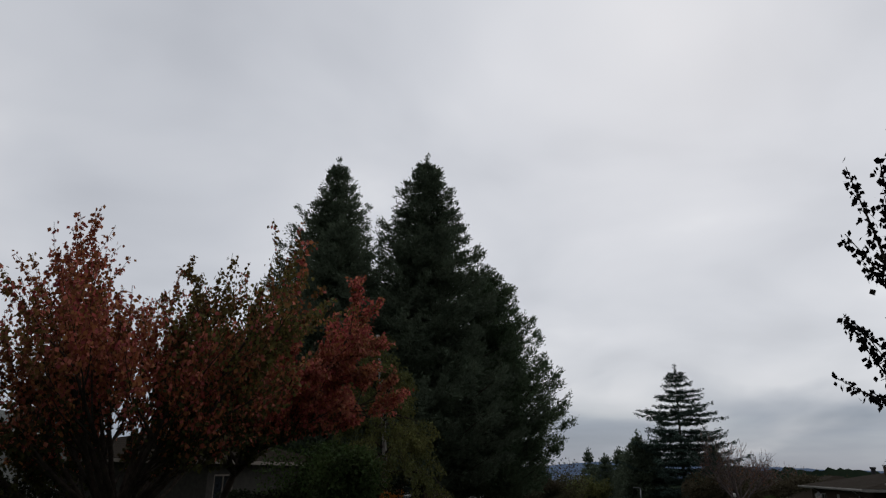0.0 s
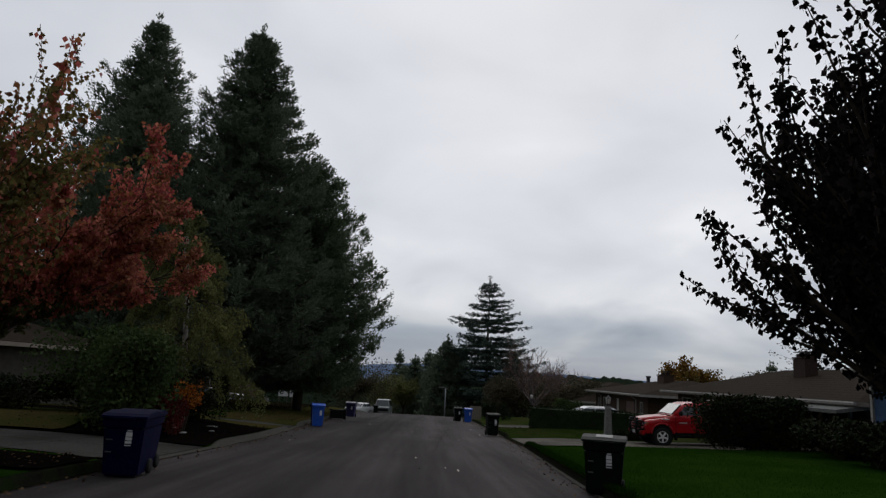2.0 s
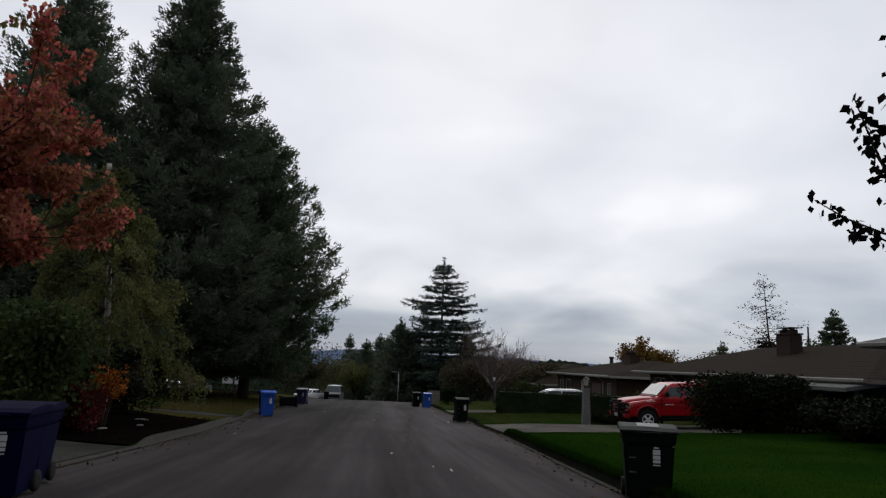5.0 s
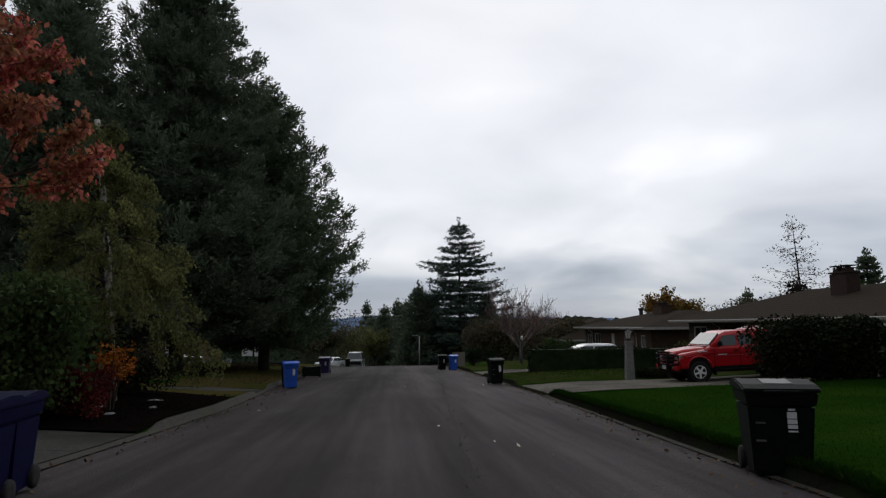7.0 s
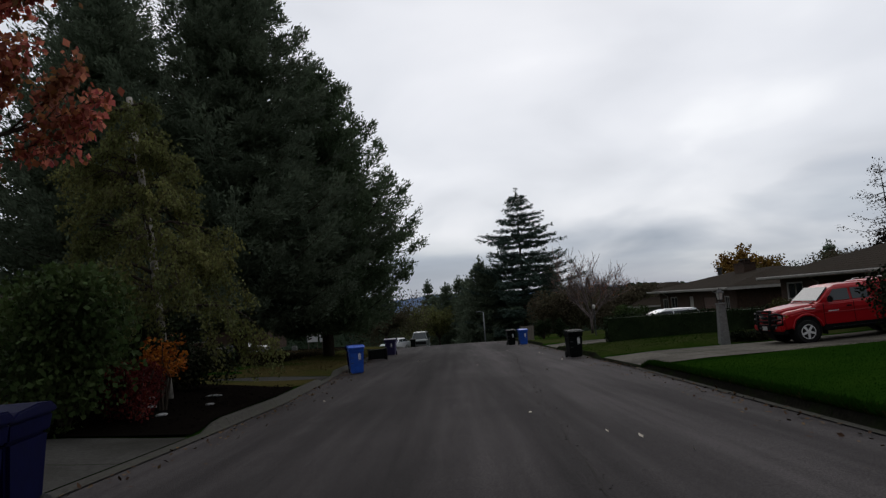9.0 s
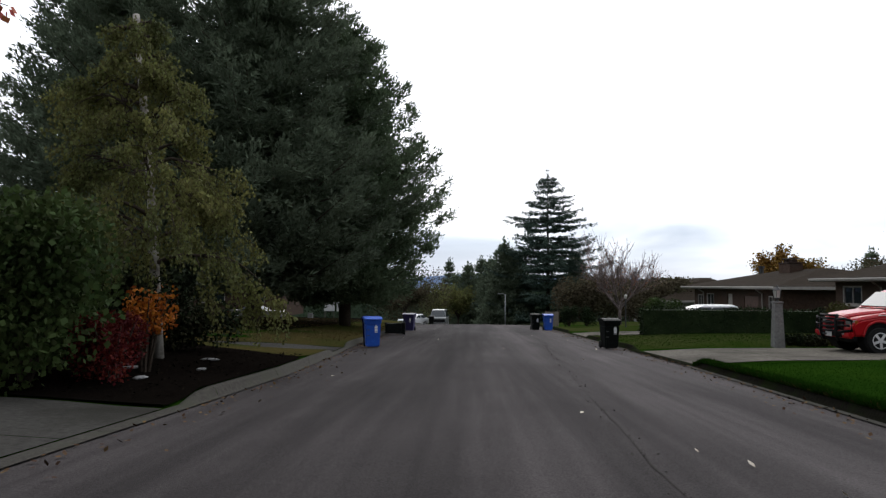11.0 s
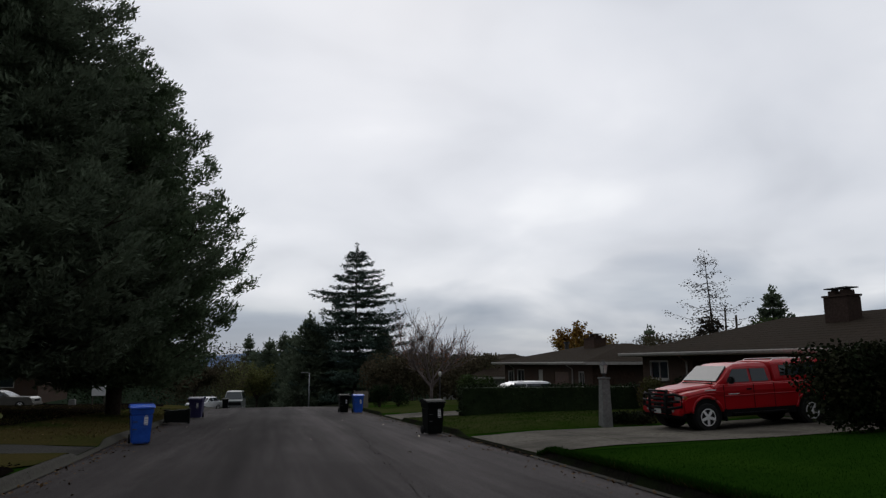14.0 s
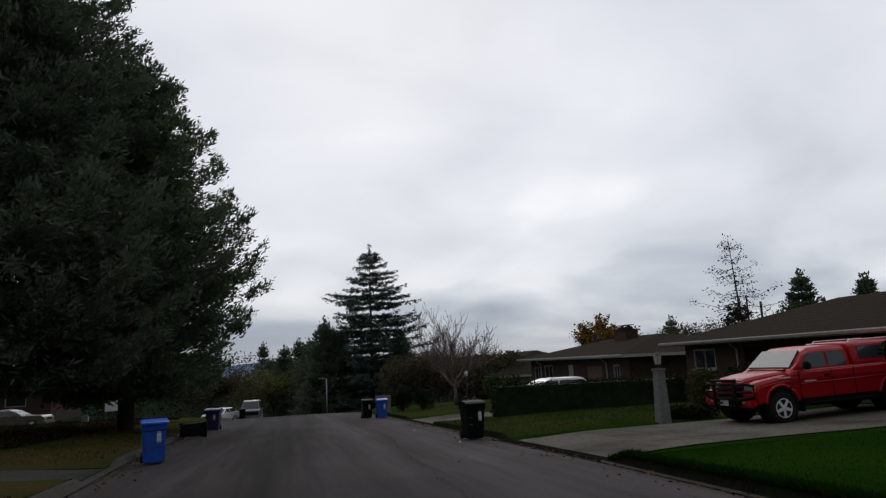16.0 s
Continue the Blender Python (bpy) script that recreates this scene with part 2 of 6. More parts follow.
M["cedar"] = material("cedar_needles", (0.044, 0.070, 0.058), (0.080, 0.115, 0.090), 0.35, 0.9, island=0.3, spec=0.05)
M["bark"] = material("dark_bark", (0.030, 0.023, 0.018), (0.070, 0.055, 0.042), 9, 0.95, 0.8, 40)
M["birchbark"] = material("birch_bark", (0.30, 0.27, 0.23), (0.50, 0.47, 0.42), 7, 0.85, 0.3, c3=(0.06, 0.05, 0.045), big_scale=3.0)
M["redleaf"] = material("red_maple_leaf", (0.40, 0.085, 0.072), (0.56, 0.175, 0.14), 0.9, 0.7, island=0.4, c3=(0.24, 0.105, 0.058), big_scale=0.6, trans=0.5)
M["rustleaf"] = material("rust_leaf", (0.22, 0.075, 0.035), (0.38, 0.13, 0.065), 0.8, 0.75, island=0.45, c3=(0.12, 0.095, 0.03), big_scale=0.5, trans=0.35)
M["oliveleaf"] = material("olive_leaf", (0.085, 0.085, 0.028), (0.17, 0.14, 0.045), 0.8, 0.75, island=0.45, c3=(0.12, 0.065, 0.025), big_scale=0.45, trans=0.35)
# olive leaf darkened: shade low in the crowns is put into its colour
M["oliveshade"] = material("shaded_olive_leaf", (0.034, 0.038, 0.012), (0.072, 0.066, 0.022), 0.8, 0.8, island=0.45, c3=(0.060, 0.036, 0.016), big_scale=0.6, trans=0.3)
M["larch"] = material("larch_twig", (0.030, 0.026, 0.020), (0.055, 0.045, 0.034), 0.5, 0.9, island=0.3)
M["birchleaf"] = material("birch_leaf", (0.088, 0.098, 0.031), (0.175, 0.17, 0.058), 0.7, 0.75, island=0.4, c3=(0.085, 0.10, 0.038), big_scale=0.5, trans=0.38)
M["shrubleaf"] = material("green_shrub_leaf", (0.026, 0.046, 0.014), (0.060, 0.085, 0.026), 0.9, 0.75, island=0.45, trans=0.3)
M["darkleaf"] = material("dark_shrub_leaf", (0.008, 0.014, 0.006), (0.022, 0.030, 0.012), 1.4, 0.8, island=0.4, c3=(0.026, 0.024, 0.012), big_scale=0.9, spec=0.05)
M["hedgeleaf"] = material("hedge_leaf", (0.011, 0.019, 0.008), (0.026, 0.040, 0.016), 1.4, 0.8, island=0.4, spec=0.05)
M["plumleaf"] = material("dark_plum_leaf", (0.010, 0.008, 0.008), (0.021, 0.017, 0.015), 1.2, 0.9, island=0.35, trans=0.05, spec=0.02)
M["flameleaf"] = material("orange_leaf", (0.26, 0.075, 0.012), (0.42, 0.14, 0.02), 2, 0.7, island=0.35, trans=0.35)
M["crimson"] = material("crimson_leaf", (0.055, 0.006, 0.007), (0.12, 0.014, 0.012), 2, 0.7, island=0.4, trans=0.25)
M["goldleaf"] = material("golden_leaf", (0.16, 0.085, 0.018), (0.26, 0.14, 0.03), 0.8, 0.75, island=0.4, c3=(0.10, 0.085, 0.025), big_scale=0.4, trans=0.3)
M["brownleaf"] = material("brown_thicket_leaf", (0.060, 0.052, 0.034), (0.105, 0.086, 0.056), 0.5, 0.95, island=0.25, c3=(0.066, 0.068, 0.036), big_scale=0.2, spec=0.03, trans=0.2)
M["twig"] = material("grey_twig", (0.105, 0.082, 0.080), (0.18, 0.145, 0.14), 3, 0.9)
M["brick"] = material("red_brown_brick", (0.044, 0.028, 0.021), (0.082, 0.053, 0.039), 11, 0.95, 0.4, 60, c3=(0.060, 0.043, 0.034), big_scale=1.2)
M["brickdark"] = material("weathered_brick", (0.030, 0.020, 0.016), (0.060, 0.040, 0.032), 11, 0.9, 0.4, 60)
M["roof"] = material("brown_shingle", (0.023, 0.018, 0.0135), (0.043, 0.034, 0.026), 9, 1.0, 0.6, 50, c3=(0.032, 0.026, 0.020), big_scale=0.6, spec=0.02)
M["roofgrey"] = material("grey_shingle", (0.10, 0.105, 0.10), (0.17, 0.175, 0.165), 9, 0.95, 0.6, 50, c3=(0.13, 0.135, 0.125), big_scale=0.6)
M["trim"] = material("aged_white_trim", (0.27, 0.255, 0.235), (0.40, 0.38, 0.35), 8, 0.7, 0.1)
M["fascia"] = material("tan_fascia", (0.20, 0.17, 0.14), (0.29, 0.25, 0.21), 6, 0.75, 0.1)
M["bluesiding"] = material("blue_siding", (0.035, 0.07, 0.14), (0.055, 0.095, 0.17), 6, 0.8, 0.1)
M["greysiding"] = material("pale_siding", (0.20, 0.20, 0.185), (0.28, 0.28, 0.26), 6, 0.8, 0.1)
# siding darkened: the shade of the trees is in the colour
M["tansiding"] = material("shaded_siding", (0.045, 0.041, 0.035), (0.07, 0.064, 0.054), 6, 0.85, 0.1)
M["whitetrim"] = material("white_painted_trim", (0.62, 0.61, 0.58), (0.74, 0.73, 0.70), 8, 0.6, 0.1)
M["brownwood"] = material("brown_door", (0.07, 0.035, 0.022), (0.11, 0.055, 0.035), 5, 0.6, 0.1)
M["dark"] = material("dark_interior", (0.012, 0.011, 0.010), (0.022, 0.020, 0.018), 4, 0.9)
M["glass"] = glass("window_glass")
M["carglass"] = glass("car_glass", (0.03, 0.04, 0.045))
M["carglass"].node_tree.nodes["Principled BSDF"].inputs["IOR"].default_value = 1.8
M["screen"] = glass("windscreen_glass", (0.03, 0.036, 0.04))
M["screen"].node_tree.nodes["Principled BSDF"].inputs["IOR"].default_value = 1.65
M["redpaint"] = material("red_car_paint", (0.35, 0.004, 0.009), (0.40, 0.007, 0.012), 2, 0.40, coat=0.35, spec=0.2)
M["whitepaint"] = material("white_car_paint", (0.72, 0.73, 0.74), (0.80, 0.80, 0.81), 2, 0.35, coat=0.7)
M["silverpaint"] = material("champagne_car_paint", (0.11, 0.105, 0.09), (0.15, 0.142, 0.125), 2, 0.35, coat=0.6, metal=0.3)
M["greenpaint"] = material("pale_van_paint", (0.14, 0.16, 0.155), (0.19, 0.21, 0.205), 2, 0.4, coat=0.5)
M["rubber"] = material("tyre_rubber", (0.014, 0.014, 0.014), (0.026, 0.026, 0.026), 20, 0.85, 0.2)
M["alloy"] = material("alloy_rim", (0.78, 0.78, 0.78), (0.86, 0.86, 0.86), 8, 0.4, metal=0.1)
M["chrome"] = material("dull_chrome", (0.50, 0.50, 0.50), (0.62, 0.62, 0.62), 8, 0.25, metal=1.0)
M["blacktrim"] = material("black_plastic_trim", (0.006, 0.006, 0.0065), (0.012, 0.012, 0.0125), 10, 0.7, spec=0.12)
M["lamp"] = material("headlamp_lens", (0.22, 0.22, 0.21), (0.32, 0.32, 0.31), 10, 0.2, coat=0.6)
M["amber"] = material("amber_lens", (0.28, 0.08, 0.015), (0.35, 0.11, 0.02), 10, 0.3)
M["binblack"] = material("dark_bin_plastic", (0.0032, 0.0044, 0.004), (0.006, 0.008, 0.0072), 7, 0.6, 0.08, 40, spec=0.08)
M["binnavy"] = material("navy_bin_plastic", (0.002, 0.0024, 0.023), (0.003, 0.0038, 0.035), 7, 0.6, 0.08, 40, spec=0.04)
M["binblue"] = material("blue_bin_plastic", (0.012, 0.075, 0.42), (0.02, 0.105, 0.52), 7, 0.4, 0.08, 40)
M["binpurple"] = material("indigo_bin_plastic", (0.022, 0.018, 0.075), (0.032, 0.027, 0.10), 7, 0.45, 0.08, 40)
M["sticker"] = material("white_sticker", (0.62, 0.62, 0.62), (0.75, 0.75, 0.75), 12, 0.5)
M["binhighlight"] = material("pale_bin_highlight", (0.045, 0.048, 0.046), (0.085, 0.09, 0.086), 9, 0.5)
M["cement"] = material("pillar_stone", (0.15, 0.15, 0.145), (0.24, 0.24, 0.23), 12, 0.95, 0.8, 40)
M["iron"] = material("black_iron", (0.02, 0.02, 0.02), (0.035, 0.035, 0.035), 12, 0.5)
M["frosted"] = material("frosted_lamp_glass", (0.45, 0.44, 0.42), (0.55, 0.54, 0.50), 8, 0.3)
M["steelpole"] = material("galvanised_pole", (0.26, 0.27, 0.28), (0.36, 0.37, 0.38), 6, 0.5, metal=0.4)
M["wood"] = material("weathered_pole_wood", (0.06, 0.05, 0.042), (0.11, 0.09, 0.075), 6, 0.9, 0.4)
M["litter"] = material("pale_dry_leaf", (0.40, 0.34, 0.26), (0.62, 0.57, 0.48), 8, 0.8, island=0.3)
M["litterbrown"] = material("brown_dry_leaf", (0.055, 0.034, 0.020), (0.11, 0.064, 0.032), 8, 0.9, island=0.5)
M["signwhite"] = material("white_sign_board", (0.72, 0.72, 0.72), (0.82, 0.82, 0.82), 6, 0.6)
M["ink"] = material("dark_print", (0.03, 0.03, 0.035), (0.05, 0.05, 0.055), 9, 0.7)


# ---------- mesh helpers ----------
class G:
    """Collects vertices and faces of one mesh."""

    def __init__(self):
        self.v, self.f = [], []

    def add(self, vs, fs):
        o = len(self.v)
        self.v += [tuple(p) for p in vs]
        self.f += [tuple(i + o for i in f) for f in fs]
        return self

    def box(self, c, s, m=None):
        x, y, z = (a / 2 for a in s)
        vs = [Vector((i * x, j * y, k * z)) for i in (-1, 1) for j in (-1, 1) for k in (-1, 1)]
        vs = [(m @ p if m else p) + Vector(c) for p in vs]
        return self.add(vs, [(0, 1, 3, 2), (4, 6, 7, 5), (0, 4, 5, 1), (2, 3, 7, 6), (0, 2, 6, 4), (1, 5, 7, 3)])

    def tube(self, pts, rad, n=6, caps=True):
        pts = [Vector(p) for p in pts]
        rings = []
        for i, p in enumerate(pts):
            d = (pts[min(i + 1, len(pts) - 1)] - pts[max(i - 1, 0)]).normalized()
            a = d.orthogonal().normalized() if abs(d.z) < 0.95 else Vector((1, 0, 0)) - d * d.x
            a.normalize()
            b = d.cross(a)
            r = rad[i] if isinstance(rad, (list, tuple)) else rad
            rings.append([p + (a * math.cos(t) + b * math.sin(t)) * r for t in (2 * math.pi * k / n for k in range(n))])
        vs = [q for r in rings for q in r]
        fs = [(i * n + k, i * n + (k + 1) % n, (i + 1) * n + (k + 1) % n, (i + 1) * n + k) for i in range(len(pts) - 1) for k in range(n)]
        if caps:
            fs += [tuple(range(n))[::-1], tuple(range((len(pts) - 1) * n, len(pts) * n))]
        return self.add(vs, fs)

    def lathe(self, prof, c=(0, 0, 0), n=16, axis="z"):
        vs = []
        for r, h in prof:
            for k in range(n):
                t = 2 * math.pi * k / n
                p = (r * math.cos(t), r * math.sin(t), h)
                p = {"z": p, "y": (p[0], p[2], p[1]), "x": (p[2], p[0], p[1])}[axis]
                vs.append(Vector(p) + Vector(c))
        fs = [(i * n + k, i * n + (k + 1) % n, (i + 1) * n + (k + 1) % n, (i + 1) * n + k) for i in range(len(prof) - 1) for k in range(n)]
        fs += [tuple(range(n))[::-1], tuple(range((len(prof) - 1) * n, len(prof) * n))]
        return self.add(vs, fs)

    def prism(self, outline, lo, hi, axis="y"):
        """An outline of (a, b) pairs drawn out along an axis: y gives (a, ., b), x gives (., a, b), z gives (a, b, .)."""
        n = len(outline)
        put = {"y": lambda a, b, c: (a, c, b), "x": lambda a, b, c: (c, a, b), "z": lambda a, b, c: (a, b, c)}[axis]
        vs = [put(a, b, lo) for a, b in outline] + [put(a, b, hi) for a, b in outline]
        return self.add(vs, [tuple(range(n))[::-1], tuple(range(n, 2 * n))] + [(k, (k + 1) % n, n + (k + 1) % n, n + k) for k in range(n)])

    def mesh(self, name, mat, smooth=False, bevel=0.0, segments=2):
        me = bpy.data.meshes.new(name)
        me.from_pydata(self.v, [], self.f)
        bm = bmesh.new()
        bm.from_mesh(me)
        if len(self.f) < 4000:
            bmesh.ops.recalc_face_normals(bm, faces=bm.faces)
        if bevel:
            es = [e for e in bm.edges if e.is_manifold and e.calc_face_angle(0) > 0.5]
            bmesh.ops.bevel(bm, geom=es, offset=bevel, segments=segments, affect="EDGES", clamp_overlap=True)
        bm.to_mesh(me)
        bm.free()
        me.materials.append(mat)
        if smooth:
            me.polygons.foreach_set("use_smooth", [True] * len(me.polygons))
        return me


def part(name, g, mat, parent, label="", smooth=False, bevel=0.0, loc=None):
    ob = new(name, g.mesh(name, M[mat], smooth, bevel) if isinstance(g, G) else g)
    ob.parent = parent
    if loc:
        ob.location = loc
    if label:
        ob["label"] = label
    return ob


def thing(name, label, category, m=None, group="", kind=""):
    ob = new(name)
    if m:
        ob.matrix_world = m
    return tagged(ob, label, category, group, kind)


def solid(name, g, mat, label, category, kind="", smooth=False, bevel=0.0, group=""):
    return tagged(new(name, g.mesh(name, M[mat], smooth, bevel)), label, category, group, kind)


def blades(c, d, w):
    """Many small diamond-shaped leaves: foot c, length d, half width w (arrays of rows)."""
    n = len(c)
    mid = c + d * 0.45
    v = np.stack([c, mid + w, c + d, mid - w], 1).reshape(-1, 3)
    f = np.arange(4 * n).reshape(-1, 4)
    return v, f


def blade_mesh(name, c, d, w, mat):
    v, f = blades(c, d, w)
    me = bpy.data.meshes.new(name)
    n = len(f)
    me.vertices.add(len(v))
    me.vertices.foreach_set("co", v.astype(np.float32).ravel())
    me.loops.add(4 * n)
    me.loops.foreach_set("vertex_index", f.astype(np.int32).ravel())
    me.polygons.add(n)
    me.polygons.foreach_set("loop_start", np.arange(0, 4 * n, 4, dtype=np.int32))
    me.update(calc_edges=True)
    me.materials.append(M[mat])
    return me


def unit(a):
    return a / np.maximum(np.linalg.norm(a, axis=1, keepdims=True), 1e-9)


def leaf_mesh(name, rng, at, size, mat, hang=0.5, out=None, slim=0.38):
    """Leaves at the given places, turned at random, hanging as far as told."""
    n = len(at)
    d = rng.normal(size=(n, 3))
    d[:, 2] -= hang * 1.6
    if out is not None:
        d += out
    d = unit(d) * (size * rng.uniform(0.65, 1.3, (n, 1)))
    w = unit(np.cross(d, rng.normal(size=(n, 3)))) * (np.linalg.norm(d, axis=1, keepdims=True) * slim)
    return blade_mesh(name, at, d, w, mat)


# ---------- the lie of the land ----------
YK = np.array([-300, -20, 0, 14, 34, 53, 70, 85, 100, 130, 200, 400, 700, 6000.0])
ZK = np.array([9.0, 1.0, 0.4, -0.1, -0.8, -1.45, -2.05, -3.0, -4.4, -8.0, -19.0, -42.0, -50.0, -50.0])


def zr(y):
    """Height of the road's surface at its middle."""
    return float(sum(np.interp(y + k, YK, ZK) for k in (-4, -2, 0, 2, 4)) / 5)


def xl(y):
    return float(np.interp(y, [0, 12, 15, 20, 24, 29, 36, 60, 90, 140], [-5.5, -5.5, -5.42, -5.24, -5.14, -5.32, -5.7, -6.0, -6.6, -9.0]))


def xr(y):
    return float(np.interp(y, [0, 14, 19, 27, 60, 90, 140], [3.45, 3.55, 3.75, 4.1, 4.4, 4.0, 1.5]))


def smooth01(a):
    a = min(max(a, 0.0), 1.0)
    return a * a * (3 - 2 * a)


def dips(y, spans):
    """1 where the kerb stands, 0 where a driveway crosses it."""
    k = 1.0
    for a, b in spans:
        k = min(k, smooth01(max(a - y, y - b) / 0.7))
    return k


LEFT_DRIVES = [(14.6, 19.6), (30.6, 33.6), (66.0, 71.0)]
RIGHT_DRIVES = [(9.3, 12.0), (27.2, 33.2), (43.6, 49.5), (60.0, 64.0)]
KERB = 0.13


def gz(x, y):
    """Height of the ground beside the road."""
    z = zr(y)
    if x < xl(y):
        d = xl(y) - x
        k = dips(y, LEFT_DRIVES)
    elif x > xr(y):
        d = x - xr(y)
        k = dips(y, RIGHT_DRIVES)
    else:
        return z
    ramp = 0.032 * max(0.0, d - 6.3) * (1 - smooth01(abs(y - 30.4) / 3.4 - 1)) if x > 0 and d < 24 else 0.0
    far = (1 - smooth01((y - 90) / 80)) * (0.30 + 0.70 * dips(y, [(p - 0.5, q + 0.5) for p, q in (LEFT_DRIVES if x < 0 else RIGHT_DRIVES)]))
    return z + ramp + KERB * (k + (1 - k) * smooth01(d / 2.2) * 0.7) + far * ((0.34 if x < 0 else 0.19) * smooth01((d - 0.3) / 5) + 0.012 * max(d - 5, 0) * (1 if d < 40 else 40 / d))


def drop(x, y, rz=0.0, dz=0.0):
    return pose(x, y, gz(x, y) + dz, 0, 0, rz)


# ground: one sheet out to the horizon, a step down under the road
ysteps = sorted(set([-300, -120, -60, -30] + [round(-20 + 0.7 * k, 2) for k in range(172)] + [102, 106, 112, 120, 130, 145, 165, 190, 230, 280, 340, 420, 520, 700, 1000, 1600, 2600, 4800]))
offs = [0.16, 0.3, 0.6, 1.0, 1.6, 2.3, 3.2, 4.2, 5.5, 7, 9, 12, 16, 22, 30, 45, 70, 120, 250, 600, 1500, 3500]


def ground_row(y):
    a, b = xl(y), xr(y)
    row = [(a - o, y, gz(a - o, y)) for o in reversed(offs)]
    row += [(a - 0.05, y, zr(y) - 0.10), ((a + b) / 2, y, zr(y) - 0.12), (b + 0.05, y, zr(y) - 0.10)]
    row += [(b + o, y, gz(b + o, y)) for o in offs]
    return row


def sheet(rows):
    g = G()
    n = len(rows[0])
    g.v = [p for r in rows for p in r]
    g.f = [(i * n + k, i * n + k + 1, (i + 1) * n + k + 1, (i + 1) * n + k) for i in range(len(rows) - 1) for k in range(n - 1)]
    return g


grd = solid("ground", sheet([ground_row(y) for y in ysteps]), "lawn", "mown green lawn falling gently away beside the street", "ground", "structure", smooth=True)

# road
rsteps = [y for y in ysteps if -120 <= y <= 230]


def road_row(y):
    a, b = xl(y), xr(y)
    return [(a + (b - a) * s, y, zr(y) + 0.05 * (1 - (2 * s - 1) ** 2) - 0.02) for s in (-0.02, 0.04, 0.15, 0.3, 0.5, 0.7, 0.85, 0.96, 1.02)]


solid("road", sheet([road_row(y) for y in rsteps]), "asphalt", "worn grey-brown asphalt street with faint tyre lanes", "road", "structure", smooth=True)


def road_z(x, y):
    a, b = xl(y), xr(y)
    s = (x - a) / (b - a)
    return zr(y) + 0.05 * (1 - (2 * s - 1) ** 2) - 0.02


def tar_seam():
    """A cracked seam that wanders along the asphalt."""
    rng = random.Random(3)
    rows, y, w = [], 6.0, 0.0
    while y < 40:
        w += rng.uniform(-0.02, 0.02) - 0.1 * w
        x, half = 0.27 + 0.062 * (y - 17.4) + w, rng.uniform(0.003, 0.012)
        rows.append([(x - half, y, road_z(x, y) + 0.005), (x + half, y, road_z(x, y) + 0.005)])
        y += 0.22
    return solid("tar_seam", sheet(rows), "tar", "thin cracked tar seam along the asphalt", "road seam", "structure", smooth=True)


tar_seam()


def drive_gap(y0, y1, label):
    """An open joint where a driveway meets the asphalt."""
    rows = []
    for y in np.arange(y0, y1, 0.4):
        x = xr(y) - 0.10
        w = 0.042 + 0.014 * noise.noise((y * 2.0, 3.0, 1.0))
        rows.append([(x - w, y, road_z(x, y) + 0.026), (x + w, y, road_z(x, y) + 0.026)])
    return solid("drive_gap", sheet(rows), "gap", label, "road joint", "structure")


drive_gap(27.2, 33.6, "dark open joint between driveway and asphalt")
drive_gap(9.2, 12.1, "dark open joint between walk and asphalt")


# kerbs: a run of cast lengths with joints
def kerb(side, y0, y1, mat, label):
    top = thing("kerb", label, "kerb", kind="structure")
    y = y0
    while y < y1:
        rows = []
        for s in np.linspace(y + 0.008, min(y + 3.0, y1) - 0.008, 7):
            e = xl(s) if side < 0 else xr(s)
            k = dips(s, LEFT_DRIVES if side < 0 else RIGHT_DRIVES)
            h = 0.012 + (KERB + 0.012) * k
            z = zr(s)
            # gutter pan, rolled face, flat top, back
            prof = [(-0.07 if side < 0 else -0.16, 0.002), (-0.05, 0.006), (0.0, 0.02), (0.05, h * 0.75), (0.10, h), (0.155, h + 0.004), (0.16, h - 0.16)]
            rows.append([(e + side * a, s, z + b) for a, b in prof])
        if side > 0:
            part("gutter_pan", sheet([r[:2] for r in rows]), "kerb", top, "thin pale gutter strip", smooth=True)
            rows = [r[1:] for r in rows]
        part("kerb_length", sheet(rows), mat, top, smooth=True)
        y += 3.0
    return top


# the trees' shade on this run is painted by the darker kerb colour
kerb(-1, -19, 14.6, "kerb_mossy", "leaf-stained kerb with the street trees' shade in its colour")
kerb(-1, 14.6, 86, "kerb", "pale rolled concrete kerb with leaf-stained gutter")
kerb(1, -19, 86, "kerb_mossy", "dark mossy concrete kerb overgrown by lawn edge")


# driveways: slabs parted by joints
def driveway(side, spans, reach, y0, y1, mat, label):
    top = thing("driveway", label, "driveway", kind="structure")
    d = 0.165
    while d < reach:
        e = min(d + 2.6, reach)
        for a, b in spans:
            rows = []
            for y in np.linspace(a + 0.012, b - 0.012, 5):
                row = []
                for q in np.linspace(d + 0.012, e - 0.012, 5):
                    x = xl(y) - q if side < 0 else xr(y) + q
                    row.append((x, y, gz(x, y) + 0.02))
                rows.append(row)
            part("slab", sheet(rows), mat, top, smooth=True)
        d = e
    return top


# this apron's dark concrete colour holds the shade of the street trees
driveway(-1, [(15.0, 17.1), (17.1, 19.2)], 9.5, 15, 19, "oldconcrete_shade", "broom-finished pale concrete driveway apron beside the bed, darkened for tree shade")
driveway(-1, [(30.9, 33.3)], 9.0, 31, 33, "oldconcrete_shade", "narrow grey concrete driveway crossing the dry lawn")
driveway(1, [(9.6, 11.75)], 9.0, 9, 11, "oldconcrete_shade", "grey concrete walk crossing the lawn near the plum tree")
driveway(1, [(27.6, 30.2), (30.2, 32.8)], 11.0, 27, 33, "concrete", "weathered concrete driveway under the red pickup")
driveway(1, [(44.0, 46.5), (46.5, 49.1)], 10.5, 44, 49, "concrete", "weathered concrete driveway behind the clipped hedge")


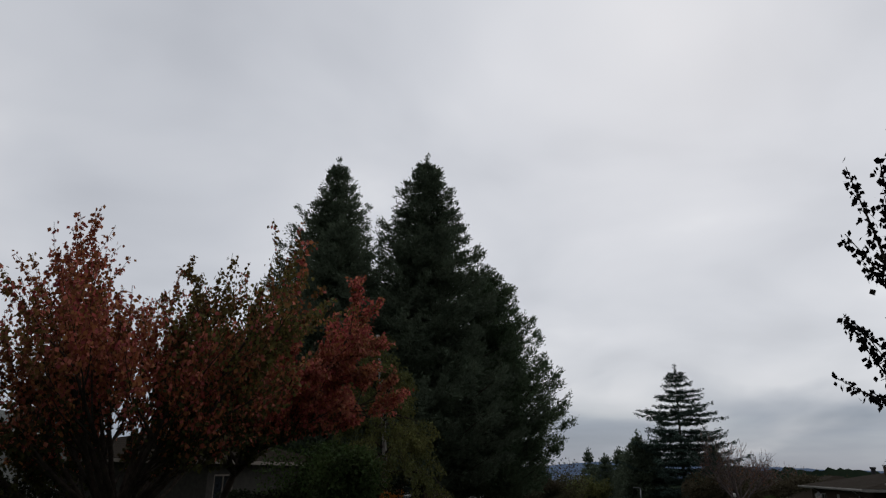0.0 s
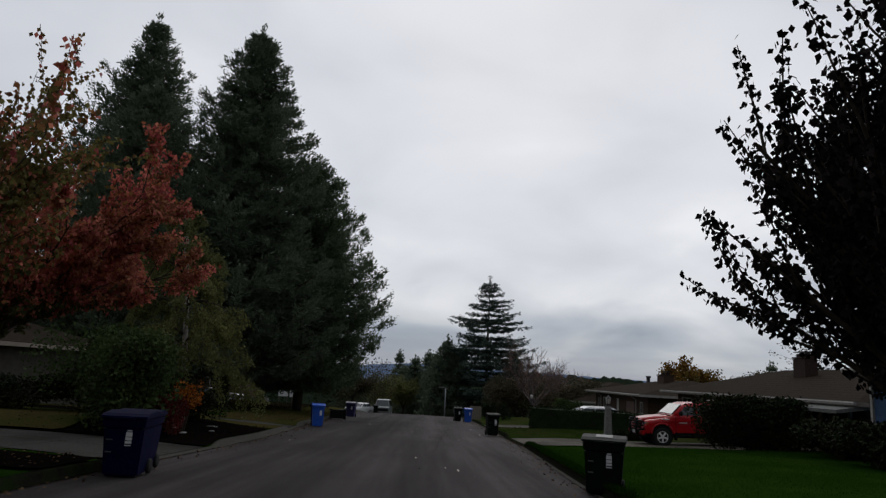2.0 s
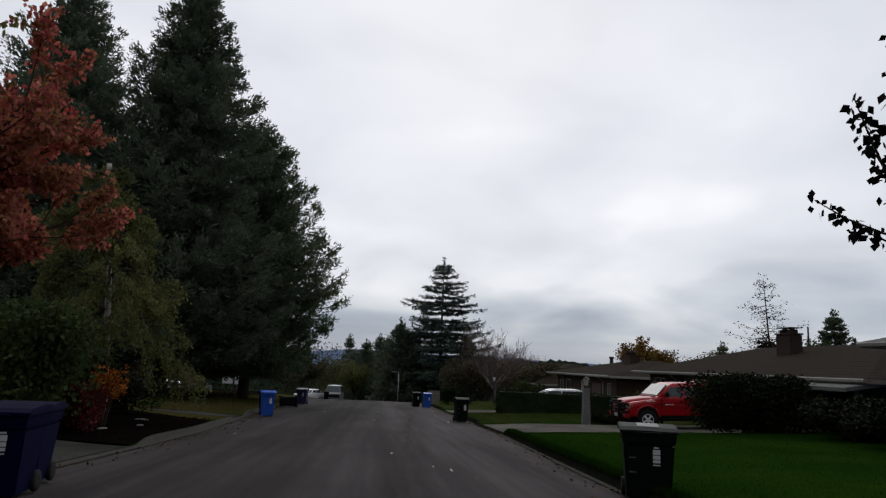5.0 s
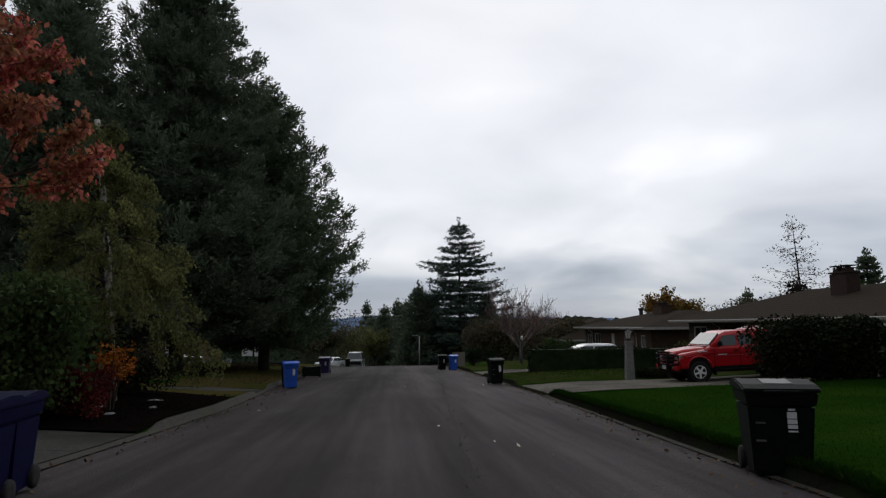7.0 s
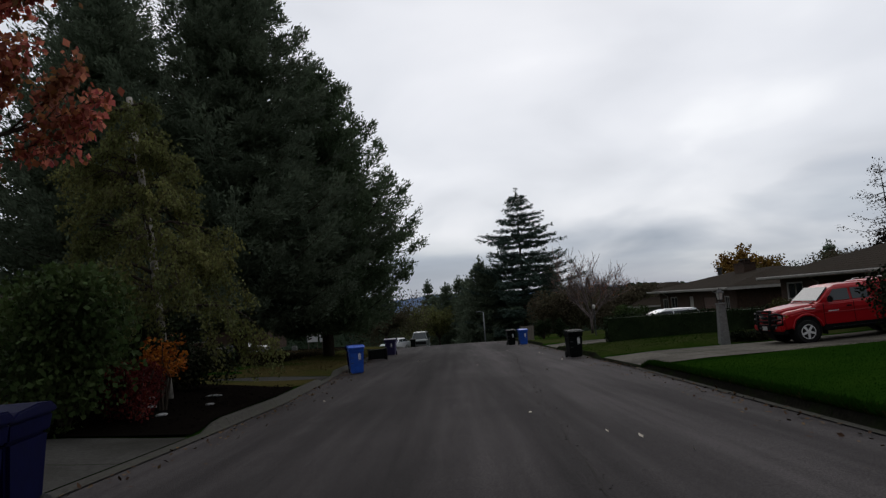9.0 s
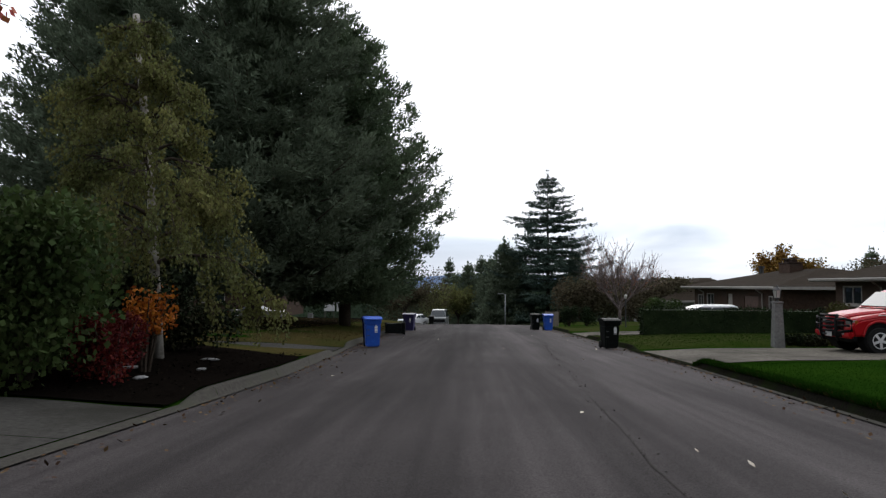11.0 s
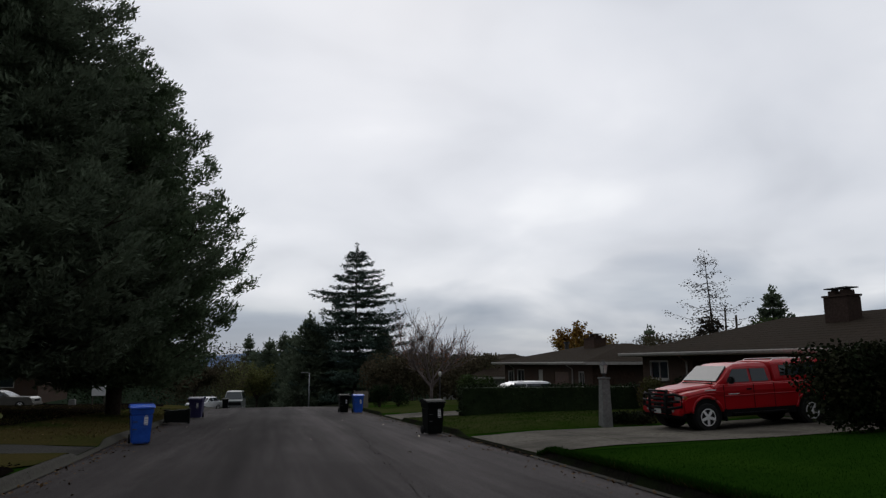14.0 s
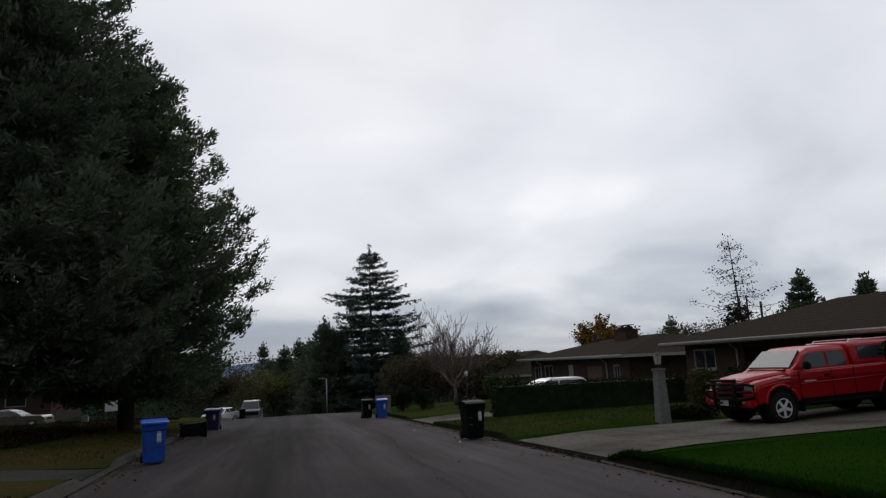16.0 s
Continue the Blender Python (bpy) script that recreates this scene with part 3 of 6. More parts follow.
# dry lawn and mulch bed on the other side
def patch_sheet(name, outline, mat, label, category, lift=0.012, step=0.5, side=-1):
    """A sheet over the ground within an outline of (y, near offset, far offset) from a kerb."""
    rows = []
    ys = np.arange(outline[0][0], outline[-1][0] + 1e-6, step)
    for y in ys:
        a = np.interp(y, [o[0] for o in outline], [o[1] for o in outline])
        b = np.interp(y, [o[0] for o in outline], [o[2] for o in outline])
        e = xl(y) if side < 0 else xr(y)
        rows.append([(e + side * o, y, gz(e + side * o, y) + lift + (noise.noise((o * 2, y * 2, 3.0)) * 0.02 if mat == "mulch" else 0)) for o in np.linspace(a, b, 9)])
    return solid(name, sheet(rows), mat, label, category, "structure", smooth=True)


patch_sheet("dry_grass", [(33.4, 0.165, 22), (76, 0.165, 26)], "dry", "tired lawn browned by drought under the firs", "ground", 0.03)
patch_sheet("dry_grass", [(24.0, 3.0, 15), (27.4, 0.17, 15), (30.5, 0.165, 15)], "dry", "thin yellow-green strip of lawn between bed and driveway", "ground", 0.03)
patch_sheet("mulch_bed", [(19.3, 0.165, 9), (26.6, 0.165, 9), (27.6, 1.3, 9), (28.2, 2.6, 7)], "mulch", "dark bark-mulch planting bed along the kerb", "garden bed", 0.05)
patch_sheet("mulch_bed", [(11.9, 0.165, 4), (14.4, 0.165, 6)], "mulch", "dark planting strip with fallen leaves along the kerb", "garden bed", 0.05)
patch_sheet("dry_grass", [(19.35, 4.2, 9), (24.4, 4.0, 9)], "dry", "thin shaded lawn behind the planting bed", "ground", 0.085)
# dark sheet in the mulch colour stands for the firs' shade
patch_sheet("fir_litter", [(38.0, 3.6, 22), (74, 3.2, 24)], "mulch", "near-black ground sheet painting the shade under the firs", "garden bed", 0.045)

patch_sheet("pale_lawn", [(33.4, 0.17, 10.8), (43.4, 0.17, 10.6)], "palelawn", "thin lawn between driveway and hedge", "ground", 0.012, side=1)
patch_sheet("pale_lawn", [(49.6, 0.17, 10.4), (59.8, 0.17, 10.2)], "palelawn", "thin lawn beyond the hedge", "ground", 0.012, side=1)
patch_sheet("pale_lawn", [(64.2, 0.17, 11), (84, 0.17, 11)], "palelawn", "thin lawn at the street's end", "ground", 0.012, side=1)

# distance: wooded ridges and blue hills

def ridge(name, y, x0, x1, step, base, height, rough, mat, label, depth, seed):
    rng = np.random.default_rng(seed)
    xs = np.arange(x0, x1, step)
    rows = [[], [], []]
    for x in xs:
        h = height(x) + rough * (noise.noise((x * 0.9 / step * 0.11, seed, 0.5)) + 0.6 * rng.uniform(-1, 1))
        rows[0].append((x, y, base))
        rows[1].append((x, y + depth * 0.3, h))
        rows[2].append((x, y + depth, base))
    return solid(name, sheet(rows), mat, label, "backdrop", "structure")


ridge("backdrop", 3000, -3500, 3500, 40, -50, lambda x: 34 + 22 * math.exp(-((x + 40) / 260) ** 2) + 8 * math.sin(x / 310.0), 5, "hill", "hills on the horizon with haze painted in as blue", 900, 4)
ridge("backdrop", 620, -900, 900, 3.0, -50, lambda x: -4 + 2.5 * math.sin(x / 70.0) + 11 * smooth01((x - 40) / 50), 3.0, "far", "dark line of distant conifer woods", 60, 7)


# ---------- trees ----------
def conifer(name, x, y, h, r, label, mat, seed, base=0.06, whorls=40, per=7, droop=0.35, lift=0.25, blade=0.2, power=-1.7, ragged=0.2, trunk=0.28, gap=1.0, z=None, lean=0.0, turn=0.0, tuft=0.35, lump=0.25, spray=0.36, step=0.4, thick=0.12, blades_each=8, wide=(0.16, 0.30), hollow=0.3, low_full=0.75, core=4.0, ends=1.0):
    """A conifer: whorls of boughs, each with branchlets to both sides that carry tufts of needles."""
    rng = np.random.default_rng(seed)
    top = thing(name, label, "conifer", pose(x, y, gz(x, y) - 0.05 if z is None else z, turn, lean, 0))
    part("trunk", G().tube([(0, 0, h * s) for s in (0, 0.3, 0.6, 0.85, 0.985)], [trunk, trunk * 0.8, trunk * 0.5, trunk * 0.22, 0.02], 8), "bark", top, smooth=True)
    limbs = G()
    at, way, size, inner, inway = [], [], [], [], []
    up = np.array([0, 0, 1.0])
    for i in range(whorls):
        s = min(max(base + (0.985 - base) * (i + rng.uniform(-0.35, 0.35)) / whorls, base), 0.985)
        q = (1 - s) / (1 - base)
        full = r * (1 - (1 - q) ** -power if power < 0 else q ** power * q / (q + 0.012))
        if s < base + 0.12:
            full *= low_full + (1 - low_full) * (s - base) / 0.12
        k = max(4, int(round(per * (0.75 + 0.4 * (1 - s)))))
        a0 = rng.uniform(0, 6.28)
        for j in range(k):
            if rng.uniform() > gap:
                continue
            a = a0 + 6.283 * j / k + rng.uniform(-0.35, 0.35)
            L = full * (1 + ragged * rng.uniform(-1.4, 0.8)) * (1 + lump * noise.noise((1.6 * math.cos(a) + seed, 1.6 * math.sin(a), s * h * 0.5))) + 0.12
            dr, li = droop * rng.uniform(0.6, 1.4), lift * rng.uniform(0.6, 1.4)
            rise = 0.2 * max(0.0, s - 0.75) / 0.25
            out = np.array([math.cos(a), math.sin(a), 0.0])
            side = np.array([-math.sin(a), math.cos(a), 0.0])

            def along(u):
                return out * (L * u)[:, None] + up * (h * s + L * ((rise - dr) * u + li * u ** 2.4))[:, None]

            if L > 0.8:
                limbs.tube([tuple(p) for p in along(np.array([0, 0.45, 0.97]))], [0.014 + 0.010 * L, 0.008 + 0.005 * L, 0.008], 4, caps=False)
            # branchlets swept forward on both sides, and the spine's own end
            m = int(3 + 2.0 * L)
            uk = np.sort(rng.uniform(0.10, 0.95, m))
            sg = np.where(np.arange(m) % 2, 1.0, -1.0)
            bl = (0.34 + spray * L * (1.0 - uk) * np.minimum(1, uk * 2.2)) * rng.uniform(0.7, 1.35, m)
            for p0, g, ln in zip(along(uk), sg, bl):
                n = max(1, int(round(ln / step)))
                v = (np.arange(n) + rng.uniform(0.3, 1.0, n))[:, None] / n * ln
                d = unit((side * g * 0.72 + out * 0.62 + up * rng.uniform(-0.22, 0.08))[None])[0]
                at.append(p0 + d * v + up * (0.10 * v * v / max(ln, 0.1) - 0.03))
                way.append(np.repeat(d[None], n, 0))
                size.append(np.ones(n))
            n = max(2, int(L * (1 - hollow) / step))
            uu = hollow + (1 - hollow) * (np.arange(n) + 1) / n
            at.append(along(uu))
            way.append(np.repeat(out[None] * 0.9 + up * 0.25, n, 0))
            size.append(np.ones(n) * 1.05)
            # full, upturned bough end
            n = int((2 + 0.8 * L) * ends)
            at.append(along(rng.uniform(0.84, 1.0, n)) + side * (rng.normal(size=n) * 0.22 * min(1.0, L / 1.6))[:, None] + up * rng.uniform(-0.05, 0.25, n)[:, None] * min(1.0, L / 1.6))
            way.append(np.repeat(out[None] * 0.6 + up * 0.5, n, 0))
            size.append(np.ones(n))
            # dense inner boughs
            n = int(core * L)
            if n:
                p = along(rng.uniform(0.04, 0.66, n)) + side * (rng.normal(size=n) * 0.15 * L)[:, None]
                p[:, 2] += rng.normal(size=n) * 0.18
                inner.append(p)
                inway.append(np.repeat(out[None], n, 0))
    # leader shoots at the tip
    n = 12
    at.append(np.stack([rng.normal(size=n) * 0.05, rng.normal(size=n) * 0.05, np.linspace(h - 1.6, h + 0.25, n)], 1))
    way.append(np.repeat(up[None], n, 0))
    size.append(np.ones(n))
    at, way, size = np.concatenate(at), unit(np.concatenate(way)), np.concatenate(size)
    m = blades_each
    c = np.repeat(at, m, 0) + rng.normal(size=(len(at) * m, 3)) * np.array([step * 0.36, step * 0.36, thick])
    d = np.repeat(way, m, 0) + rng.normal(size=c.shape) * 0.42 + up * tuft
    ln = blade * rng.uniform(0.6, 1.35, (len(c), 1)) * np.repeat(size, m)[:, None]
    d = unit(d) * ln
    w = unit(np.cross(d, rng.normal(size=c.shape) + up * 0.6)) * ln * rng.uniform(*wide, (len(c), 1))
    c = c - d * 0.4
    if inner:
        p = np.concatenate(inner)
        e = unit(np.concatenate(inway) * 0.8 + rng.normal(size=p.shape) * 0.5) * blade * rng.uniform(1.6, 2.6, (len(p), 1))
        c, d = np.concatenate([c, p - e * 0.5]), np.concatenate([d, e])
        w = np.concatenate([w, unit(np.cross(e, rng.normal(size=p.shape) * 0.7 + up)) * blade * rng.uniform(0.14, 0.28, (len(p), 1))])
    part("branchwork", limbs, "bark", top)
    part("crown", blade_mesh("crown", c, d, w, mat), None, top)
    return top


class Grower:
    """Grows limbs and twigs, and keeps the places along the twigs where leaves sit."""

    def __init__(self, seed):
        self.rng = np.random.default_rng(seed)
        self.wood, self.twigs, self.least = G(), [], 0.004

    def limb(self, start, way, length, radius, depth, kids=5, pull=0.25, bend=0.18, spread=0.7, shrink=0.62, first=0.3, sides=6):
        r = self.rng
        p, d = np.array(start, float), np.array(way, float) / np.linalg.norm(way)
        steps = 5 if depth else 4
        pts = [p.copy()]
        for _ in range(steps):
            d = d + r.normal(size=3) * bend + np.array([0, 0, pull / steps])
            d /= np.linalg.norm(d)
            p = p + d * (length / steps)
            pts.append(p.copy())
        rad = [max(self.least, radius * (1 - 0.75 * k / steps)) for k in range(steps + 1)]
        self.wood.tube([tuple(q) for q in pts], rad, max(3, sides if depth > 1 else (4 if depth else 3)), caps=False)
        if depth == 0:
            self.twigs.append(np.array(pts))
            return
        for k in range(kids):
            u = first + (1 - first) * (k + r.uniform(0.1, 0.9)) / kids
            i = min(int(u * steps), steps - 1)
            f = u * steps - i
            q = pts[i] * (1 - f) + pts[i + 1] * f
            base = pts[i + 1] - pts[i]
            base /= np.linalg.norm(base)
            side = np.cross(base, r.normal(size=3))
            side /= np.linalg.norm(side)
            nd = base * r.uniform(0.6, 1.0) + side * spread * r.uniform(0.7, 1.3)
            self.limb(q, nd, length * shrink * r.uniform(0.7, 1.25), radius * 0.45 * (1 - 0.4 * u), depth - 1, kids, pull, bend, spread, shrink, first, sides)

    def places(self, count, jitter, skip=0.1):
        r = self.rng
        ln = np.array([np.linalg.norm(t[-1] - t[0]) for t in self.twigs])
        pick = r.choice(len(self.twigs), size=count, p=ln / ln.sum())
        u = r.uniform(skip, 1.0, count)
        out = np.empty((count, 3))
        for n, (k, s) in enumerate(zip(pick, u)):
            t = self.twigs[k]
            q = s * (len(t) - 1)
            i = min(int(q), len(t) - 2)
            out[n] = t[i] * (1 - q + i) + t[i + 1] * (q - i)
        return out + r.normal(size=(count, 3)) * jitter


def broadleaf(name, x, y, label, seed, trunk_h, limbs, length, radius, tilt, depth, kids, leaves, size, mat, jitter=0.05, pull=0.3, bend=0.15, spread=0.7, shrink=0.62, hang=0.5, bark="bark", first=0.3, skip=0.1, z=None, aim=None, trunk_lean=(0, 0), category="tree", slim=0.38, along=(0.75, 1.0), taper=0.0, least=0.004, rise=0.0, low=None, reach=(), inner=0.35, zones=(), twig=None):
    top = thing(name, label, category, pose(x, y, gz(x, y) - 0.05 if z is None else z))
    g = Grower(seed)
    g.least = least
    r = g.rng
    tip = np.array([trunk_lean[0], trunk_lean[1], trunk_h])
    stem = G().tube([(0, 0, 0), (tip[0] * 0.4, tip[1] * 0.4, trunk_h * 0.5), tuple(tip)], [radius * 1.25, radius, radius * 0.85], 9)
    part("trunk", stem, bark, top, smooth=True)
    for k in range(limbs):
        a = 6.283 * (k + r.uniform(-0.3, 0.3)) / limbs
        t = radians(tilt * r.uniform(inner, 1.15))
        way = np.array([math.cos(a) * math.sin(t), math.sin(a) * math.sin(t), math.cos(t)])
        if aim is not None:
            way = way + np.array(aim)
        s = along[0] + (along[1] - along[0]) * (k + r.uniform(0, 1)) / limbs if taper else r.uniform(*along)
        if taper:
            a = 2.4 * k + r.uniform(-0.3, 0.3)
            way = np.array([math.cos(a) * math.sin(t), math.sin(a) * math.sin(t), math.cos(t)])
        g.limb(tip * s, way, (1 + rise * (1 - min(1.0, t / radians(tilt)))) * length * r.uniform(0.75, 1.2) * (1 - taper * (s - along[0]) / (along[1] - along[0])), radius * 0.6, depth, kids, pull, bend, spread, shrink, first)
    for way in reach:
        g.limb(tip * 0.9, way, math.sqrt(sum(v * v for v in way)), radius * 0.55, depth, kids + 2, pull * 0.4, bend * 0.5, spread, shrink * 0.6, 0.35)
    part("branchwork", g.wood, twig or bark, top, smooth=True)
    if leaves:
        mats = mat if isinstance(mat, (list, tuple)) else [mat]
        for i, mt in enumerate(mats):
            at = g.places(leaves // len(mats), jitter, skip)
            # leaves below this height take the shaded colour
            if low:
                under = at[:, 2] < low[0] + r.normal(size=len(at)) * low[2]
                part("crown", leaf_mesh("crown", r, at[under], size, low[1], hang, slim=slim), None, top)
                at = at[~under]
            for zm, zc, zr_, share in zones:
                near = (np.linalg.norm(at - np.array(zc), axis=1) < zr_ * r.uniform(0.6, 1.2, len(at))) & (r.uniform(size=len(at)) < share)
                part("crown", leaf_mesh("crown", r, at[near], size, zm, hang, slim=slim), None, top)
                at = at[~near]
            part("crown", leaf_mesh("crown", r, at, size, mt, hang, slim=slim), None, top)
    return top


def shrub(name, x, y, rx, ry, h, label, mat, seed, leaves=5000, size=0.09, lumps=9, rz=0.0, stems=7, flat=0.0, hang=0.1, lift=0.0, category="shrub"):
    """A rounded bush: stems from the ground and a lumpy shell of leaves."""
    top = thing(name, label, category, drop(x, y, rz))
    rng = np.random.default_rng(seed)
    g = G()
    for k in range(stems):
        a = 6.283 * k / stems + rng.uniform(-0.3, 0.3)
        q = rng.uniform(0.3, 0.7)
        g.tube([(0.06 * math.cos(a), 0.06 * math.sin(a), 0), (rx * q * 0.5 * math.cos(a), ry * q * 0.5 * math.sin(a), h * 0.4), (rx * q * math.cos(a), ry * q * math.sin(a), h * 0.8)], [0.03, 0.02, 0.008], 5)
    part("branchwork", g, "bark", top)
    at = []
    cs = [(rng.uniform(-0.62, 0.62) * rx, rng.uniform(-0.62, 0.62) * ry, h * rng.uniform(0.34 + 0.6 * lift, 0.74), rng.uniform(0.34, 0.55)) for _ in range(lumps)]
    for cx, cy, cz, s in cs:
        n = leaves // lumps
        d = unit(rng.normal(size=(n, 3)))
        rad = rng.uniform(0.0, 1.0, (n, 1)) ** 0.4
        p = d * rad * np.array([rx * s, ry * s, min(h - cz, max(cz - lift * h, 0.2)) * 1.02]) + np.array([cx, cy, cz])
        at.append(p)
    at = np.concatenate(at)
    at = at[at[:, 2] > 0.02]
    if flat:
        at[:, 2] = np.minimum(at[:, 2], h * flat + rng.normal(size=len(at)) * 0.02)
    part("foliage", leaf_mesh("foliage", rng, at, size, mat, hang), None, top)
    return top


# ---------- houses ----------
def wall_run(parent, mat, axis, at, lo, hi, z0, z1, holes, thick=0.2, inward=1):
    """A wall along y (axis x: at x = at) or along x (axis y), with real openings (a, b, bottom, top)."""
    us = sorted({lo, hi, *(v for h in holes for v in h[:2])})
    zs = sorted({z0, z1, *(min(max(v, z0), z1) for h in holes for v in h[2:])})
    full = {(i, j) for i in range(len(us) - 1) for j in range(len(zs) - 1) if not any(h[0] < (us[i] + us[i + 1]) / 2 < h[1] and h[2] < (zs[j] + zs[j + 1]) / 2 < h[3] for h in holes)}
    g, nz, layer = G(), len(zs), len(us) * len(zs)
    for depth in (at, at + inward * thick):
        g.v += [(depth, u, z) if axis == "x" else (u, depth, z) for u in us for z in zs]
    for i, j in full:
        q = [i * nz + j, (i + 1) * nz + j, (i + 1) * nz + j + 1, i * nz + j + 1]
        g.f += [tuple(q), tuple(k + layer for k in q[::-1])]
        for s, (di, dj) in enumerate(((0, -1), (1, 0), (0, 1), (-1, 0))):
            if (i + di, j + dj) not in full:
                e, f = q[s], q[(s + 1) % 4]
                g.f.append((f, e, e + layer, f + layer))
    return part("wall", g, mat, parent)


def ring(axis, p, q, a, b, c, d, t):
    """A closed frame t wide round an opening, from depth p to q."""
    g = G()
    for depth in (p, q):
        for u, z in ((a, c), (b, c), (b, d), (a, d), (a + t, c + t), (b - t, c + t), (b - t, d - t), (a + t, d - t)):
            g.v.append((depth, u, z) if axis == "x" else (u, depth, z))
    for k in range(4):
        n = (k + 1) % 4
        g.f += [(k, n, 4 + n, 4 + k), (8 + n, 8 + k, 12 + k, 12 + n), (k, 8 + k, 8 + n, n), (4 + n, 12 + n, 12 + k, 4 + k)]
    return g


def window(parent, at, a, b, c, d, bars=1, inward=1, trim="trim"):
    """A window in a wall that runs along y at x = at."""
    w = part("window", ring("x", at + inward * 0.005, at + inward * 0.095, a, b, c, d, 0.07), trim, parent)
    part("sill", G().box((at - inward * 0.04, (a + b) / 2, c - 0.03), (0.16, b - a + 0.16, 0.06)), trim, w)
    n = bars + 1
    for k in range(n):
        p, q = a + 0.07 + (b - a - 0.14) * k / n, a + 0.07 + (b - a - 0.14) * (k + 1) / n
        part("pane", G().box((at + inward * 0.07, (p + q) / 2, (c + d) / 2), (0.012, q - p - 0.04, d - c - 0.14)), "glass", w)
        if k:
            part("mullion", G().box((at + inward * 0.06, p, (c + d) / 2), (0.07, 0.05, d - c - 0.14)), trim, w)
    part("curtain", G().box((at + inward * 0.22, (a + b) / 2, (c + d) / 2), (0.02, b - a - 0.1, d - c - 0.1)), "dark", w)
    return w


def hip_roof(parent, x0, x1, y0, y1, z0, z1, over, mat, fascia, rl=None):
    """A hipped roof with eaves, drawn as courses of shingle that step slightly."""
    a, b, c, d = x0 - over, x1 + over, y0 - over, y1 + over
    run = min(b - a, d - c) / 2 * 0.96
    g = G()
    n = 14
    rings = []
    for k in range(n + 1):
        i, h = run * k / n, z0 + (z1 - z0) * k / n
        if k:
            rings.append((i, h + 0.030))
        rings.append((i, h + 0.035))
    vs = [p for i, h in rings for p in ((a + i, c + i, h), (b - i, c + i, h), (b - i, d - i, h), (a + i, d - i, h))]
    g.add(vs, [(4 * q + m, 4 * q + (m + 1) % 4, 4 * q + 4 + (m + 1) % 4, 4 * q + 4 + m) for q in range(len(rings) - 1) for m in range(4)] + [tuple(4 * len(rings) - 4 + m for m in range(4))])
    r = part("roof", g, mat, parent)
    f = G()
    f.box((a, (c + d) / 2, z0 - 0.06), (0.03, d - c, 0.16)).box((b, (c + d) / 2, z0 - 0.06), (0.03, d - c, 0.16))
    f.box(((a + b) / 2, c, z0 - 0.06), (b - a, 0.03, 0.16)).box(((a + b) / 2, d, z0 - 0.06), (b - a, 0.03, 0.16))
    part("fascia", f, fascia, r)
    part("gutter", G().prism([(a - 0.015, z0 - 0.10), (a - 0.015, z0 + 0.02), (a - 0.10, z0 + 0.02), (a - 0.12, z0 - 0.02), (a - 0.09, z0 - 0.10)], c, d, "y"), "trim", r, "dull white gutter")
    part("soffit", G().box(((a + b) / 2, (c + d) / 2, z0 - 0.12), (b - a - 0.06, d - c - 0.06, 0.03)), "fascia", r)
    return r


def chimney(parent, x, y, sx, sy, z0, z1, mat, pots=2):
    c = part("chimney", G().box((x, y, (z0 + z1) / 2), (sx, sy, z1 - z0)), mat, parent)
    part("cap", G().box((x, y, z1 + 0.05), (sx + 0.08, sy + 0.08, 0.07)), "brickdark", c)
    for k in range(pots):
        yy = y + (k - (pots - 1) / 2) * sy * 0.52
        part("flue", G().box((x, yy, z1 + 0.17), (0.34, 0.30, 0.16)), "brickdark", c)
        part("flue_cap", G().box((x, yy, z1 + 0.33), (0.56, 0.46, 0.04)).box((x, yy, z1 + 0.28), (0.05, 0.3, 0.07)), "iron", c)
    return c


def downspout(parent, x, y, z0, z1):
    return part("downspout", G().tube([(x - 0.5, y, z1), (x - 0.42, y, z1 - 0.12), (x - 0.09, y, z1 - 0.32), (x - 0.07, y, z0)], 0.04, 6), "trim", parent)


# brick rambler with the pickup in front
h1 = thing("house", "low brick rambler with brown hipped roof and wide eaves", "house")
HX, HZ0, HZ1 = 15.6, -0.75, 1.72
wins1 = [(40.1, 41.6, 0.62, 1.46)]
wall_run(h1, "brick", "x", HX, 24.6, 42.2, HZ0 - 0.3, HZ1, wins1 + [(27.6, 38.3, HZ0 - 0.3, 1.45), (24.8, 27.2, HZ0 - 0.3, 1.30)])
wall_run(h1, "brick", "y", 24.6, HX + 0.2, 24.6, HZ0 - 0.3, HZ1, [])
wall_run(h1, "brick", "y", 42.2, HX + 0.2, 24.6, HZ0 - 0.3, HZ1, [], inward=-1)
wall_run(h1, "brick", "x", 24.6, 24.6, 42.2, HZ0 - 0.3, HZ1, [], inward=1)
part("carport_back", G().box((21.0, 32.9, 0.4), (0.15, 11.0, 2.6)), "brownwood", h1)
part("carport_side", G().box((18.4, 38.5, 0.4), (5.0, 0.15, 2.6)), "brownwood", h1)
part("carport_floor", G().box((18.3, 32.9, HZ0 + 0.42), (5.3, 11.0, 0.3)), "concrete", h1)
for a, b, c, d in wins1:
    window(h1, HX, a, b, c, d, 1)
hip_roof(h1, HX, 24.6, 24.6, 42.2, HZ1 + 0.06, 3.2, 0.75, "roof", "fascia")
chimney(h1, 18.5, 33.35, 0.6, 1.05, 1.8, 3.66, "brickdark")
downspout(h1, HX, 38.6, -0.7, HZ1)
for yy in (27.4, 24.9):
    part("porch_post", G().box((HX - 0.35, yy, 0.5), (0.10, 0.10, 2.5)), "trim", h1)

